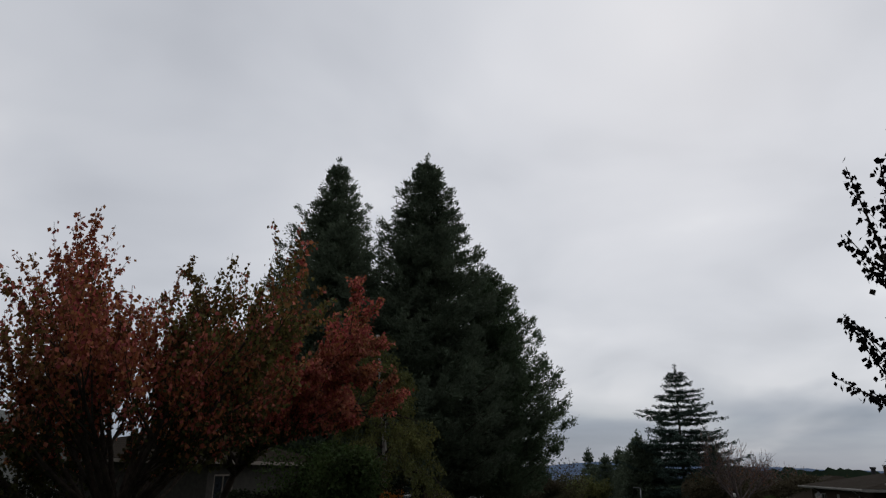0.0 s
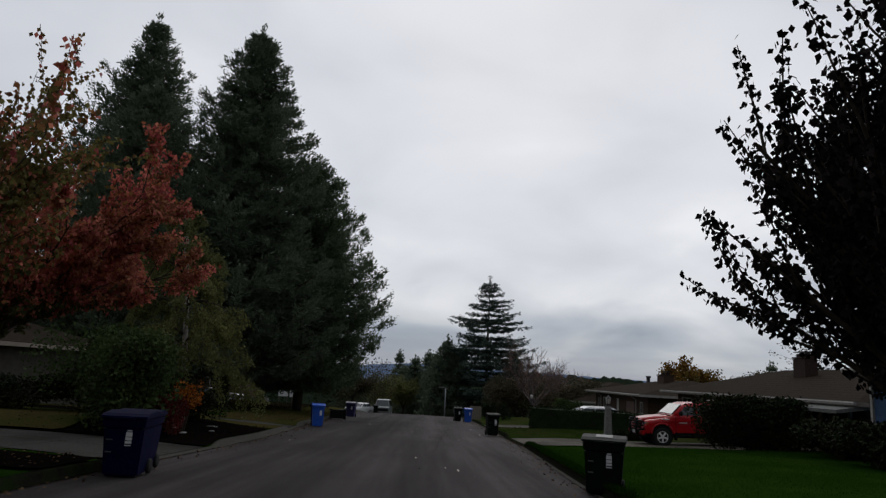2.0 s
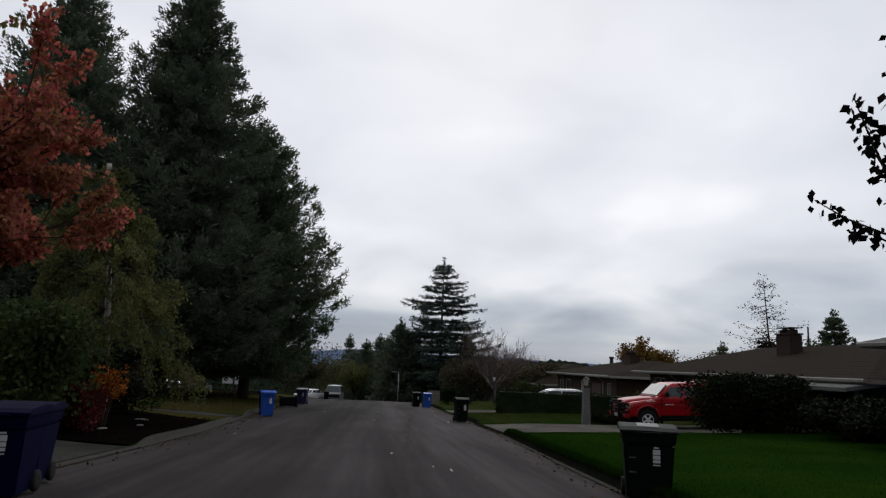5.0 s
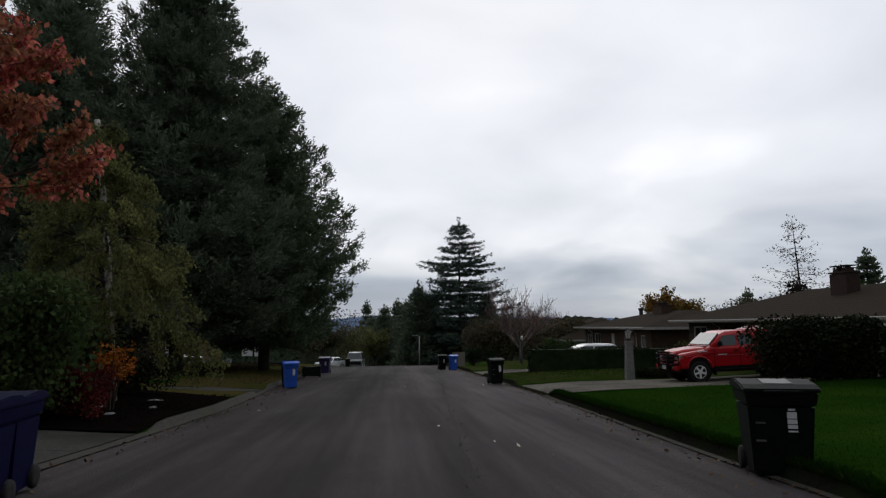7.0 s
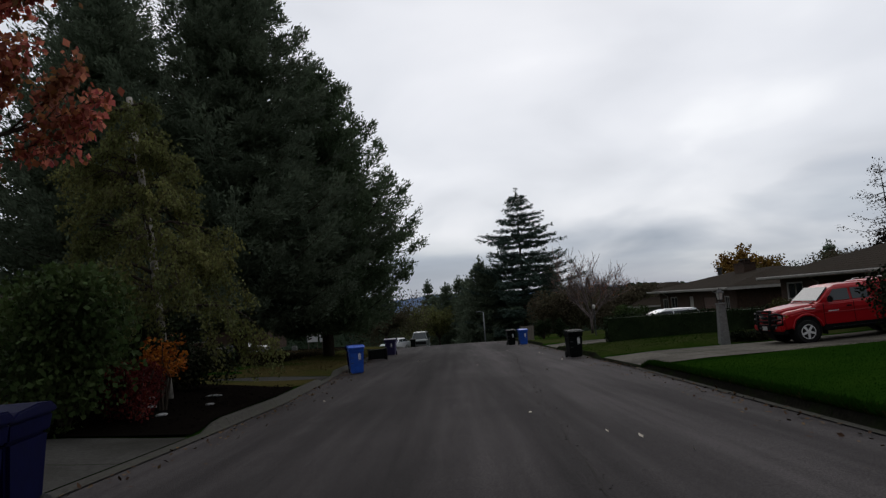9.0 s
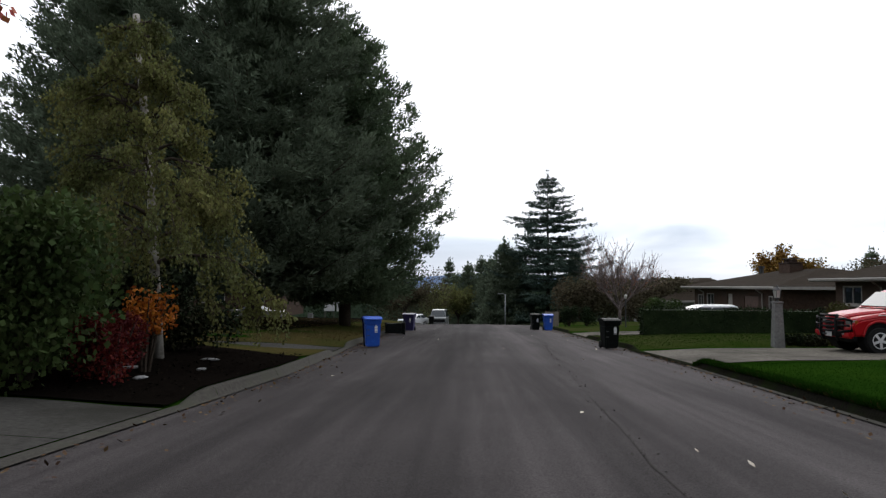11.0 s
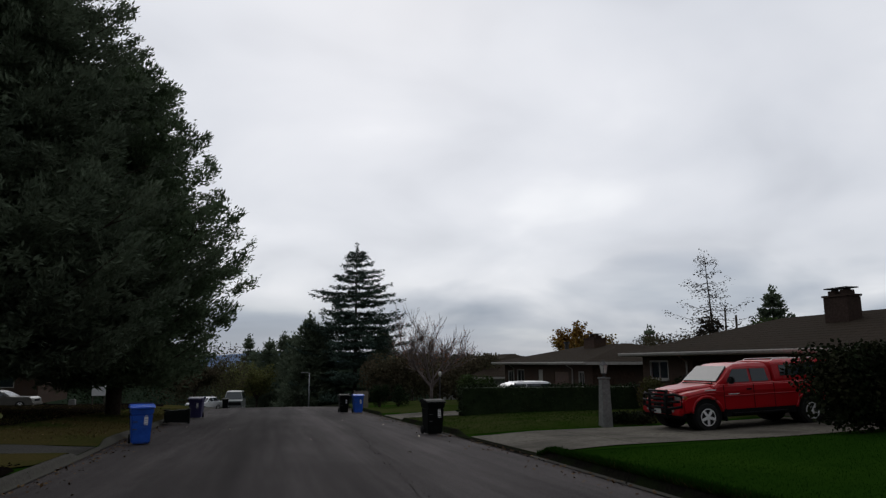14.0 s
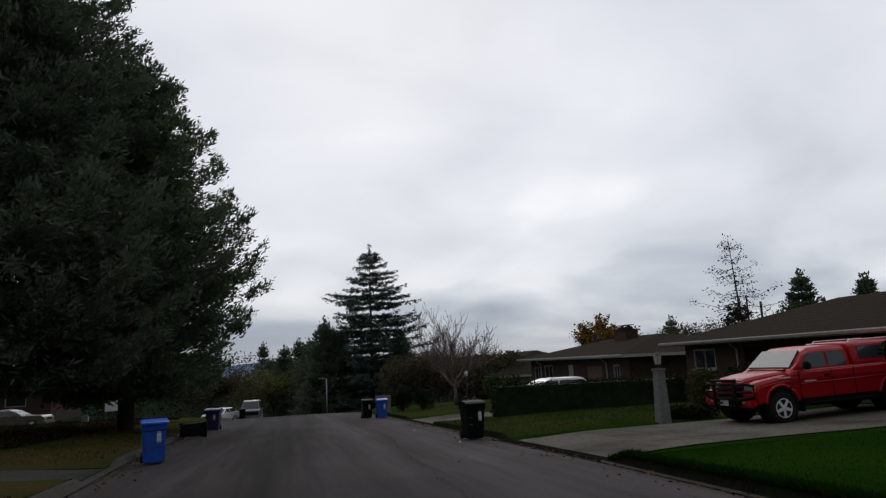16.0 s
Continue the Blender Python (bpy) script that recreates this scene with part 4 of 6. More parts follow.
part("canopy_slab", G().prism([(14.15, 1.38), (14.15, 1.50), (15.6, 1.74), (15.6, 1.60)], 23.9, 26.5, "y"), "roofgrey", h1, "pale low canopy over the side entrance")

# second rambler, behind the hedge
h2 = thing("house", "long low brick rambler with weathered brown roof", "house")
X2, A2, B2, E2 = 15.2, 46.6, 60.5, 1.34
wins2 = [(58.7, 59.8, -0.1, 0.85), (56.6, 58.0, -0.1, 0.95), (47.6, 48.3, 0.1, 0.9), (53.4, 54.2, -0.9, 0.95), (49.6, 51.6, -1.0, 0.85)]
wall_run(h2, "brick", "x", X2, A2, B2, -1.5, E2, wins2)
wall_run(h2, "brick", "y", A2, X2 + 0.2, 24.5, -1.5, E2, [])
wall_run(h2, "brick", "y", B2, X2 + 0.2, 24.5, -1.5, E2, [], inward=-1)
wall_run(h2, "brick", "x", 24.5, A2, B2, -1.5, E2, [])
for a, b, c, d in wins2[:3]:
    window(h2, X2, a, b, c, d, 1)
part("front_door", G().box((X2 + 0.08, 53.8, 0.02), (0.06, 0.8, 1.85)), "trim", h2, "pale front door")
gd = part("garage_door", G().box((X2 + 0.08, 50.6, -0.08), (0.06, 2.0, 1.86)), "brownwood", h2, "brown panelled garage door")
for k in range(4):
    part("door_panel", G().box((X2 + 0.04, 50.6, -0.78 + 0.46 * k), (0.03, 1.9, 0.38)), "brownwood", gd)
hip_roof(h2, X2, 24.5, A2, B2, E2 + 0.06, 2.5, 0.7, "roof", "trim")
chimney(h2, 18.8, 53.3, 0.8, 1.5, 1.4, 2.85, "brick", 2)
part("vent_pipe", G().tube([(19.0, 58.0, 1.9), (19.0, 58.0, 2.7)], 0.16, 8).tube([(19.0, 58.0, 2.7), (19.0, 58.0, 2.85)], 0.22, 8), "iron", h2)
downspout(h2, X2, 48.9, -1.3, E2)
downspout(h2, X2, 58.4, -1.3, E2)

# third roof further down the street
h3 = thing("house", "far brown-roofed house half hidden by bare trees", "house")
wall_run(h3, "greysiding", "x", 16.0, 70, 82, -2.6, 0.1, [(73, 75, -1.4, -0.4), (77.5, 79.5, -1.4, -0.4)])
window(h3, 16.0, 73, 75, -1.4, -0.4)
window(h3, 16.0, 77.5, 79.5, -1.4, -0.4)
wall_run(h3, "greysiding", "y", 70, 16.2, 26, -2.6, 0.1, [])
hip_roof(h3, 16.0, 26, 70, 82, 0.16, 2.2, 0.6, "roof", "trim")

# blue house near the start, on the same side
h4 = thing("house", "dark blue lap-sided house with grey shingle roof", "house")
wall_run(h4, "bluesiding", "x", 14.05, 8.5, 21.75, 0.0, 2.72, [(11, 12.6, 1.0, 2.2), (17.4, 18.8, 1.0, 2.2)])
window(h4, 14.05, 11, 12.6, 1.0, 2.2)
window(h4, 14.05, 17.4, 18.8, 1.0, 2.2)
wall_run(h4, "bluesiding", "y", 21.75, 14.25, 24, 0.0, 2.72, [], inward=-1)
wall_run(h4, "bluesiding", "y", 8.5, 14.25, 24, 0.0, 2.72, [])
wall_run(h4, "bluesiding", "x", 24, 8.5, 21.75, 0.0, 2.72, [])
for k in range(13):
    part("lap_board", G().box((14.035, 20.3, 0.15 + 0.2 * k), (0.02, 2.8, 0.185)), "bluesiding", h4)
part("corner_board", G().box((14.02, 21.78, 1.36), (0.10, 0.10, 2.7)), "trim", h4)
hip_roof(h4, 14.05, 24, 8.5, 21.75, 2.80, 4.4, 0.55, "roofgrey", "fascia")

# pale house behind the cherry tree
h5 = thing("house", "pale-sided house glimpsed through autumn leaves", "house")
wall_run(h5, "greysiding", "x", -17.6, 7, 19, 0.2, 2.95, [(9.5, 11.5, 1.2, 2.3), (13.2, 15.2, 1.2, 2.3)], inward=-1)
window(h5, -17.6, 9.5, 11.5, 1.2, 2.3, inward=-1)
window(h5, -17.6, 13.2, 15.2, 1.2, 2.3, inward=-1)
wall_run(h5, "greysiding", "y", 7, -27, -17.8, 0.2, 2.95, [])
wall_run(h5, "greysiding", "y", 19, -27, -17.8, 0.2, 2.95, [], inward=-1)
hip_roof(h5, -27, -17.6, 7, 19, 3.0, 4.5, 0.6, "roofgrey", "whitetrim")

# brick house beyond the parked sedan
h6 = thing("house", "brick house with dark roof in the shade of firs", "house")
wall_run(h6, "brick", "y", 80.0, -40, -20.9, -2.0, 0.95, [(-29.5, -27.0, -0.6, 0.5), (-24.4, -22.8, -0.6, 0.5)])
wall_run(h6, "brick", "x", -20.9, 80.2, 89, -2.0, 0.95, [], inward=-1)
for a, b in ((-29.5, -27.0), (-24.4, -22.8)):
    w6 = part("window", ring("y", 80.005, 80.095, a, b, -0.6, 0.5, 0.07), "trim", h6)
    part("pane", G().box(((a + b) / 2, 80.09, -0.05), (b - a, 0.012, 1.0)), "glass", w6)
hip_roof(h6, -40, -20.9, 80, 89, 1.0, 2.8, 0.6, "roof", "trim")

# pale house seen between the shrubs across the driveway; siding and window frames darkened for tree shade
h7 = thing("house", "low pale house behind dark shrubs, tree shade in its siding colour", "house")
wall_run(h7, "tansiding", "x", -15.6, 24.5, 36.0, -0.7, 2.2, [(25.0, 26.5, 0.4, 1.7)], inward=-1)
window(h7, -15.6, 25.0, 26.5, 0.4, 1.7, inward=-1, trim="fascia")
wall_run(h7, "tansiding", "y", 24.5, -25, -15.8, -0.7, 2.2, [])
wall_run(h7, "tansiding", "y", 36.0, -25, -15.8, -0.7, 2.2, [], inward=-1)
hip_roof(h7, -25, -15.6, 24.5, 36.0, 2.25, 3.7, 0.6, "roof", "fascia")

# tan timber screen behind the far bins
sh = thing("timber_screen", "short tan timber screen beside a clipped shrub", "fence", drop(4.8, 61.0))
for k in range(6):
    part("board", G().box((-0.42 + 0.17 * k, 0, 0.60), (0.155, 0.03, 1.18 - 0.01 * (k % 2))), "fascia", sh, bevel=0.004)
for s in (-0.45, 0.45):
    part("post", G().box((s, 0.06, 0.62), (0.09, 0.09, 1.26)), "wood", sh)
part("rail", G().box((0, 0.035, 1.0), (0.95, 0.04, 0.09)), "wood", sh)


# ---------- vehicles ----------
def wheel(parent, x, y, r, width, side):
    t = part("wheel", G().lathe([(r * 0.60, -width / 2), (r * 0.93, -width / 2), (r, -width * 0.36), (r, width * 0.36), (r * 0.93, width / 2), (r * 0.60, width / 2)], (0, 0, 0), 24, "y"), "rubber", parent, "black tyre", smooth=False, loc=(x, y, r))
    o = side * width * 0.5
    rim = G().lathe([(r * 0.62, o - side * 0.06), (r * 0.62, o + side * 0.005), (r * 0.56, o + side * 0.008), (r * 0.53, o - side * 0.05)], (0, 0, 0), 24, "y")
    for k in range(5):
        a = 2 * math.pi * k / 5 + 0.3
        m = Matrix.Rotation(a, 3, "Y")
        rim.box(m @ Vector((r * 0.30, 0, 0)) + Vector((0, o - side * 0.02, 0)), (r * 0.50, 0.05, r * 0.20), m)
    rim.lathe([(r * 0.14, o - 0.03), (r * 0.14, o + side * 0.012)], (0, 0, 0), 12, "y")
    part("rim", rim, "alloy", t, "five-spoke alloy rim")
    part("hub_recess", G().lathe([(r * 0.55, o - side * 0.075), (r * 0.55, o - side * 0.07)], (0, 0, 0), 16, "y"), "blacktrim", t)
    return t


def arched(side, arches, bottom):
    """A body's side outline with wheel arches cut into its lower edge; side runs from tail bottom over the top to nose bottom."""
    out = list(side)
    for cx, r in arches:
        out += [(cx + r * math.cos(t), bottom + max(0.0, r * math.sin(t) - 0.08)) for t in np.linspace(math.pi, 0, 9)]
    return out


def loft(rects):
    """A closed body through level rectangles (x0, x1, half width, z)."""
    g = G()
    vs = [(x, s, z) for a, b, w, z in rects for x, s in ((a, -w), (b, -w), (b, w), (a, w))]
    n = len(rects)
    fs = [(4 * i + k, 4 * i + (k + 1) % 4, 4 * i + 4 + (k + 1) % 4, 4 * i + 4 + k) for i in range(n - 1) for k in range(4)]
    return g.add(vs, fs + [(3, 2, 1, 0), tuple(4 * n - 4 + k for k in range(4))])


def side_pane(parent, pts, y, mat="carglass", name="side_window"):
    """A pane of glass on a side: points (x, z, half width)."""
    s = 1 if y > 0 else -1
    g = G()
    outer = [(x, s * (w + 0.006), z) for x, z, w in pts]
    inner = [(x, s * (w - 0.02), z) for x, z, w in pts]
    n = len(pts)
    g.add(outer + inner, [tuple(range(n)), tuple(range(n, 2 * n))[::-1]] + [(k, (k + 1) % n, n + (k + 1) % n, n + k) for k in range(n)])
    return part(name, g, mat, parent)


def end_pane(parent, pts, name="windscreen", off=0.008, mat="carglass"):
    g = G()
    a = [Vector(p) for p in pts]
    nrm = (a[1] - a[0]).cross(a[2] - a[0]).normalized()
    g.add([p + nrm * off for p in a] + [p - nrm * 0.015 for p in a], [(0, 1, 2, 3), (7, 6, 5, 4)] + [(k, (k + 1) % 4, 4 + (k + 1) % 4, 4 + k) for k in range(4)])
    return part(name, g, mat, parent)


# red pickup: front axle at the origin, nose towards -x
def hull(sections):
    """A closed body through cross-sections (x, [(half width, z), ...]) from the lower edge up to the middle line."""
    g = G()
    rings = []
    for x, prof in sections:
        right = [(x, w, z) for w, z in prof]
        rings.append(right + [(x, -w, z) for w, z in reversed(prof)])
    n = len(rings[0])
    g.v = [p for r in rings for p in r]
    g.f = [(i * n + k, i * n + (k + 1) % n, (i + 1) * n + (k + 1) % n, (i + 1) * n + k) for i in range(len(rings) - 1) for k in range(n)]
    g.f += [tuple(range(n))[::-1], tuple(range((len(rings) - 1) * n, len(rings) * n))]
    return g


def arch_lip(parent, cx, s, r, bottom, y):
    """The rolled lip round a wheel arch."""
    pts = [(cx + r * math.cos(t), s * y, bottom + max(0.0, r * math.sin(t) - 0.08)) for t in np.linspace(math.pi, 0, 13)]
    return part("arch_lip", G().tube(pts, 0.042, 6), "redpaint", parent, smooth=True)


def pickup(m):
    t = thing("pickup_truck", "bright red extended-cab pickup with matching canopy, nose to the street", "pickup truck", m)
    low = [(4.62, 0.52), (4.66, 0.80), (4.64, 1.02), (0.34, 1.02), (-0.40, 1.00), (-0.66, 0.96), (-0.79, 0.88), (-0.83, 0.74), (-0.81, 0.52)]
    body = part("body", G().prism(arched(low, [(0.0, 0.50), (3.55, 0.50)], 0.52), -0.955, 0.955, "y"), "redpaint", t, bevel=0.05)
    # shoulders: fenders, doors and bed sides draw in towards the top
    part("shoulder", hull([(0.30, [(0.95, 0.96), (0.965, 1.06), (0.94, 1.17), (0.86, 1.215)]), (0.50, [(0.95, 0.96), (0.965, 1.06), (0.945, 1.21), (0.90, 1.265)]), (2.30, [(0.95, 0.96), (0.965, 1.06), (0.945, 1.23), (0.90, 1.28)]), (4.60, [(0.95, 0.96), (0.965, 1.06), (0.945, 1.24), (0.90, 1.29)])]), "redpaint", t, bevel=0.02)
    part("front_wing", hull([(-0.74, [(0.74, 0.80), (0.80, 0.90), (0.74, 1.00), (0.62, 1.03)]), (-0.52, [(0.90, 0.86), (0.93, 0.97), (0.87, 1.06), (0.70, 1.09)]), (-0.10, [(0.95, 0.94), (0.965, 1.03), (0.91, 1.12), (0.74, 1.14)]), (0.36, [(0.95, 0.94), (0.965, 1.05), (0.92, 1.16), (0.78, 1.19)])]), "redpaint", t, bevel=0.03)
    part("hood", hull([(-0.82, [(0.42, 0.90), (0.50, 1.01), (0.44, 1.08), (0.28, 1.10)]), (-0.70, [(0.52, 0.95), (0.60, 1.07), (0.52, 1.15), (0.32, 1.17)]), (-0.20, [(0.60, 1.00), (0.68, 1.13), (0.60, 1.21), (0.36, 1.23)]), (0.58, [(0.70, 1.05), (0.80, 1.20), (0.72, 1.265), (0.40, 1.29)])]), "redpaint", t, bevel=0.03)
    for s in (-1, 1):
        # rockers in black: the shadow below the doors is put into their colour
        part("rocker", G().box((1.78, s * 0.90, 0.47), (2.5, 0.08, 0.18)), "blacktrim", t)
        part("running_board", G().box((1.75, s * 0.98, 0.44), (1.9, 0.14, 0.05)), "blacktrim", t, bevel=0.015)
        part("mud_flap", G().box((0.62, s * 0.84, 0.42), (0.03, 0.26, 0.34)), "blacktrim", t)
        for cx in (0.0, 3.55):
            arch_lip(t, cx, s, 0.505, 0.52, 0.952)
            part("wheel_well", G().lathe([(0.49, s * 0.55), (0.49, s * 0.945)], (cx, 0, 0.47), 18, "y"), "blacktrim", t)
        part("sill_line", G().tube([(0.62, s * 0.962, 0.935), (2.9, s * 0.962, 0.95), (4.5, s * 0.960, 0.955)], 0.014, 5), "redpaint", body)
        for xx in (0.60, 1.60, 2.30):
            part("door_seam", G().box((xx, s * 0.9575, 0.80), (0.014, 0.012, 0.46)).box((xx, s * 0.962, 1.12), (0.014, 0.014, 0.24)), "blacktrim", body)
        part("door_handle", G().box((1.44, s * 0.975, 1.10), (0.17, 0.03, 0.045)), "blacktrim", body, bevel=0.008)
        part("badge", G().box((0.92, s * 0.962, 0.985), (0.34, 0.014, 0.022)), "alloy", body)
        part("hood_badge", G().box((0.16, s * 0.955, 1.115), (0.34, 0.02, 0.03)), "alloy", t)
    part("valance", G().box((-0.78, 0, 0.47), (0.16, 1.8, 0.16)), "blacktrim", t)
    part("underbody", G().box((1.85, 0, 0.46), (5.1, 1.3, 0.26)), "blacktrim", t)
    cab = part("cab", hull([(0.44, [(0.88, 1.18), (0.86, 1.24), (0.70, 1.265), (0.30, 1.275)]), (0.62, [(0.90, 1.18), (0.875, 1.38), (0.72, 1.39), (0.32, 1.40)]), (0.98, [(0.90, 1.18), (0.80, 1.66), (0.70, 1.715), (0.34, 1.735)]), (1.22, [(0.90, 1.18), (0.785, 1.70), (0.68, 1.80), (0.34, 1.825)]), (1.70, [(0.90, 1.18), (0.785, 1.71), (0.68, 1.815), (0.34, 1.84)]), (2.26, [(0.90, 1.18), (0.79, 1.70), (0.70, 1.80), (0.34, 1.82)]), (2.32, [(0.90, 1.18), (0.83, 1.55), (0.72, 1.70), (0.34, 1.74)])]), "redpaint", t, bevel=0.02)
    end_pane(cab, [(0.52, 0.76, 1.33), (0.52, -0.76, 1.33), (0.965, -0.66, 1.735), (0.965, 0.66, 1.735)], off=0.03, mat="screen")
    for s in (-1, 1):
        side_pane(cab, [(0.76, 1.30, 0.884), (1.54, 1.30, 0.884), (1.54, 1.665, 0.806), (1.06, 1.665, 0.806)], s)
        side_pane(cab, [(1.63, 1.30, 0.884), (2.20, 1.30, 0.884), (2.14, 1.655, 0.808), (1.63, 1.665, 0.806)], s)
        mr = part("mirror", G().box((0.80, s * 1.05, 1.37), (0.13, 0.22, 0.20)), "blacktrim", cab, bevel=0.04)
        part("mirror_arm", G().tube([(0.82, s * 0.88, 1.31), (0.80, s * 0.99, 1.35)], 0.022, 5), "blacktrim", mr)
    part("wiper", G().tube([(0.50, -0.1, 1.31), (0.62, 0.55, 1.44)], 0.010, 4).tube([(0.50, -0.62, 1.31), (0.62, -0.05, 1.44)], 0.010, 4), "blacktrim", cab)
    part("cowl", G().box((0.46, 0, 1.28), (0.14, 1.36, 0.03)), "blacktrim", cab, bevel=0.008)
    can = part("canopy", hull([(2.38, [(0.905, 1.26), (0.90, 1.34), (0.80, 1.76), (0.72, 1.82), (0.34, 1.84)]), (2.50, [(0.905, 1.26), (0.90, 1.34), (0.805, 1.79), (0.72, 1.855), (0.34, 1.875)]), (4.46, [(0.905, 1.27), (0.90, 1.34), (0.805, 1.79), (0.72, 1.85), (0.34, 1.87)]), (4.60, [(0.905, 1.27), (0.90, 1.34), (0.80, 1.74), (0.70, 1.79), (0.34, 1.80)])]), "redpaint", t, "red fibreglass canopy with dark side windows", bevel=0.02)
    for s in (-1, 1):
        side_pane(can, [(2.62, 1.42, 0.890), (4.34, 1.42, 0.890), (4.28, 1.73, 0.828), (2.64, 1.73, 0.828)], s)
        part("window_seam", G().box((3.48, s * 0.868, 1.575), (0.03, 0.05, 0.30), Matrix.Rotation(s * 0.19, 3, "X")), "blacktrim", can)
        part("roof_rack_rail", G().tube([(2.6, s * 0.60, 1.85), (2.66, s * 0.60, 1.91), (4.3, s * 0.60, 1.905), (4.36, s * 0.60, 1.84)], 0.016, 5), "alloy", can)
    part("grille", G().box((-0.83, 0, 0.80), (0.07, 0.92, 0.28)), "blacktrim", t)
    part("grille_cross", G().box((-0.872, 0, 0.80), (0.03, 0.92, 0.05)).box((-0.875, 0, 0.80), (0.03, 0.05, 0.28)), "redpaint", t)
    for s in (-1, 1):
        hl = part("headlight", G().prism([(-0.80, s * 0.52), (-0.775, s * 0.74), (-0.66, s * 0.895), (-0.60, s * 0.86), (-0.70, s * 0.52)], 0.865, 0.985, "z"), "lamp", t, bevel=0.012)
        part("turn_lamp", G().box((-0.615, s * 0.90, 0.925), (0.09, 0.03, 0.10)), "amber", hl)
        part("fog_lamp", G().lathe([(0.05, 0.0), (0.06, 0.03), (0.03, 0.04)], (-0.99, s * 0.62, 0.60), 10, "x"), "lamp", t)
        part("tail_light", G().box((4.63, s * 0.86, 0.95), (0.06, 0.16, 0.34)), "redpaint", t)
    part("front_bumper", G().box((-0.87, 0, 0.57), (0.20, 1.90, 0.22)), "redpaint", t, "red painted front bumper", bevel=0.05)
    part("bumper_insert", G().box((-0.965, 0, 0.55), (0.03, 1.1, 0.12)), "blacktrim", t)
    pl = part("number_plate", G().box((-0.99, 0.12, 0.56), (0.015, 0.32, 0.16)), "sticker", t)
    part("plate_bar", G().box((-1.001, 0.12, 0.56), (0.008, 0.24, 0.05)), "ink", pl)
    bar = G()
    for s in (-1, 1):
        bar.tube([(-0.98, s * 0.40, 0.38), (-1.07, s * 0.40, 0.58), (-1.05, s * 0.40, 1.02), (-0.95, s * 0.36, 1.13)], 0.055, 7)
        bar.tube([(-1.05, s * 0.40, 1.00), (-0.98, s * 0.72, 1.04), (-0.86, s * 0.93, 0.98), (-0.88, s * 0.95, 0.70), (-1.05, s * 0.40, 0.62)], 0.042, 7)
        bar.tube([(-1.02, s * 0.46, 0.82), (-0.92, s * 0.90, 0.84)], 0.032, 6)
    for zz in (0.66, 0.78, 0.90, 1.02, 1.12):
        bar.tube([(-1.05, -0.42, zz), (-1.05, 0.42, zz)], 0.036, 6)
    part("grille_guard", bar, "blacktrim", t, "black tubular grille guard", smooth=True)
    part("rear_bumper", G().box((4.74, 0, 0.60), (0.16, 1.80, 0.18)), "chrome", t, bevel=0.03)
    for xx in (0.0, 3.55):
        for s in (-1, 1):
            wheel(t, xx, s * 0.84, 0.385, 0.28, s)
    # short front overhang
    for ob in t.children:
        if ob.name.split(".")[0] != "wheel":
            for v in ob.data.vertices:
                if v.co.x < -0.3:
                    v.co.x = -0.3 + (v.co.x + 0.3) * 0.84
    return t


pickup(pose(10.45, 31.2, gz(10.45, 31.2) + 0.022, 0, -1.9, 1.0))


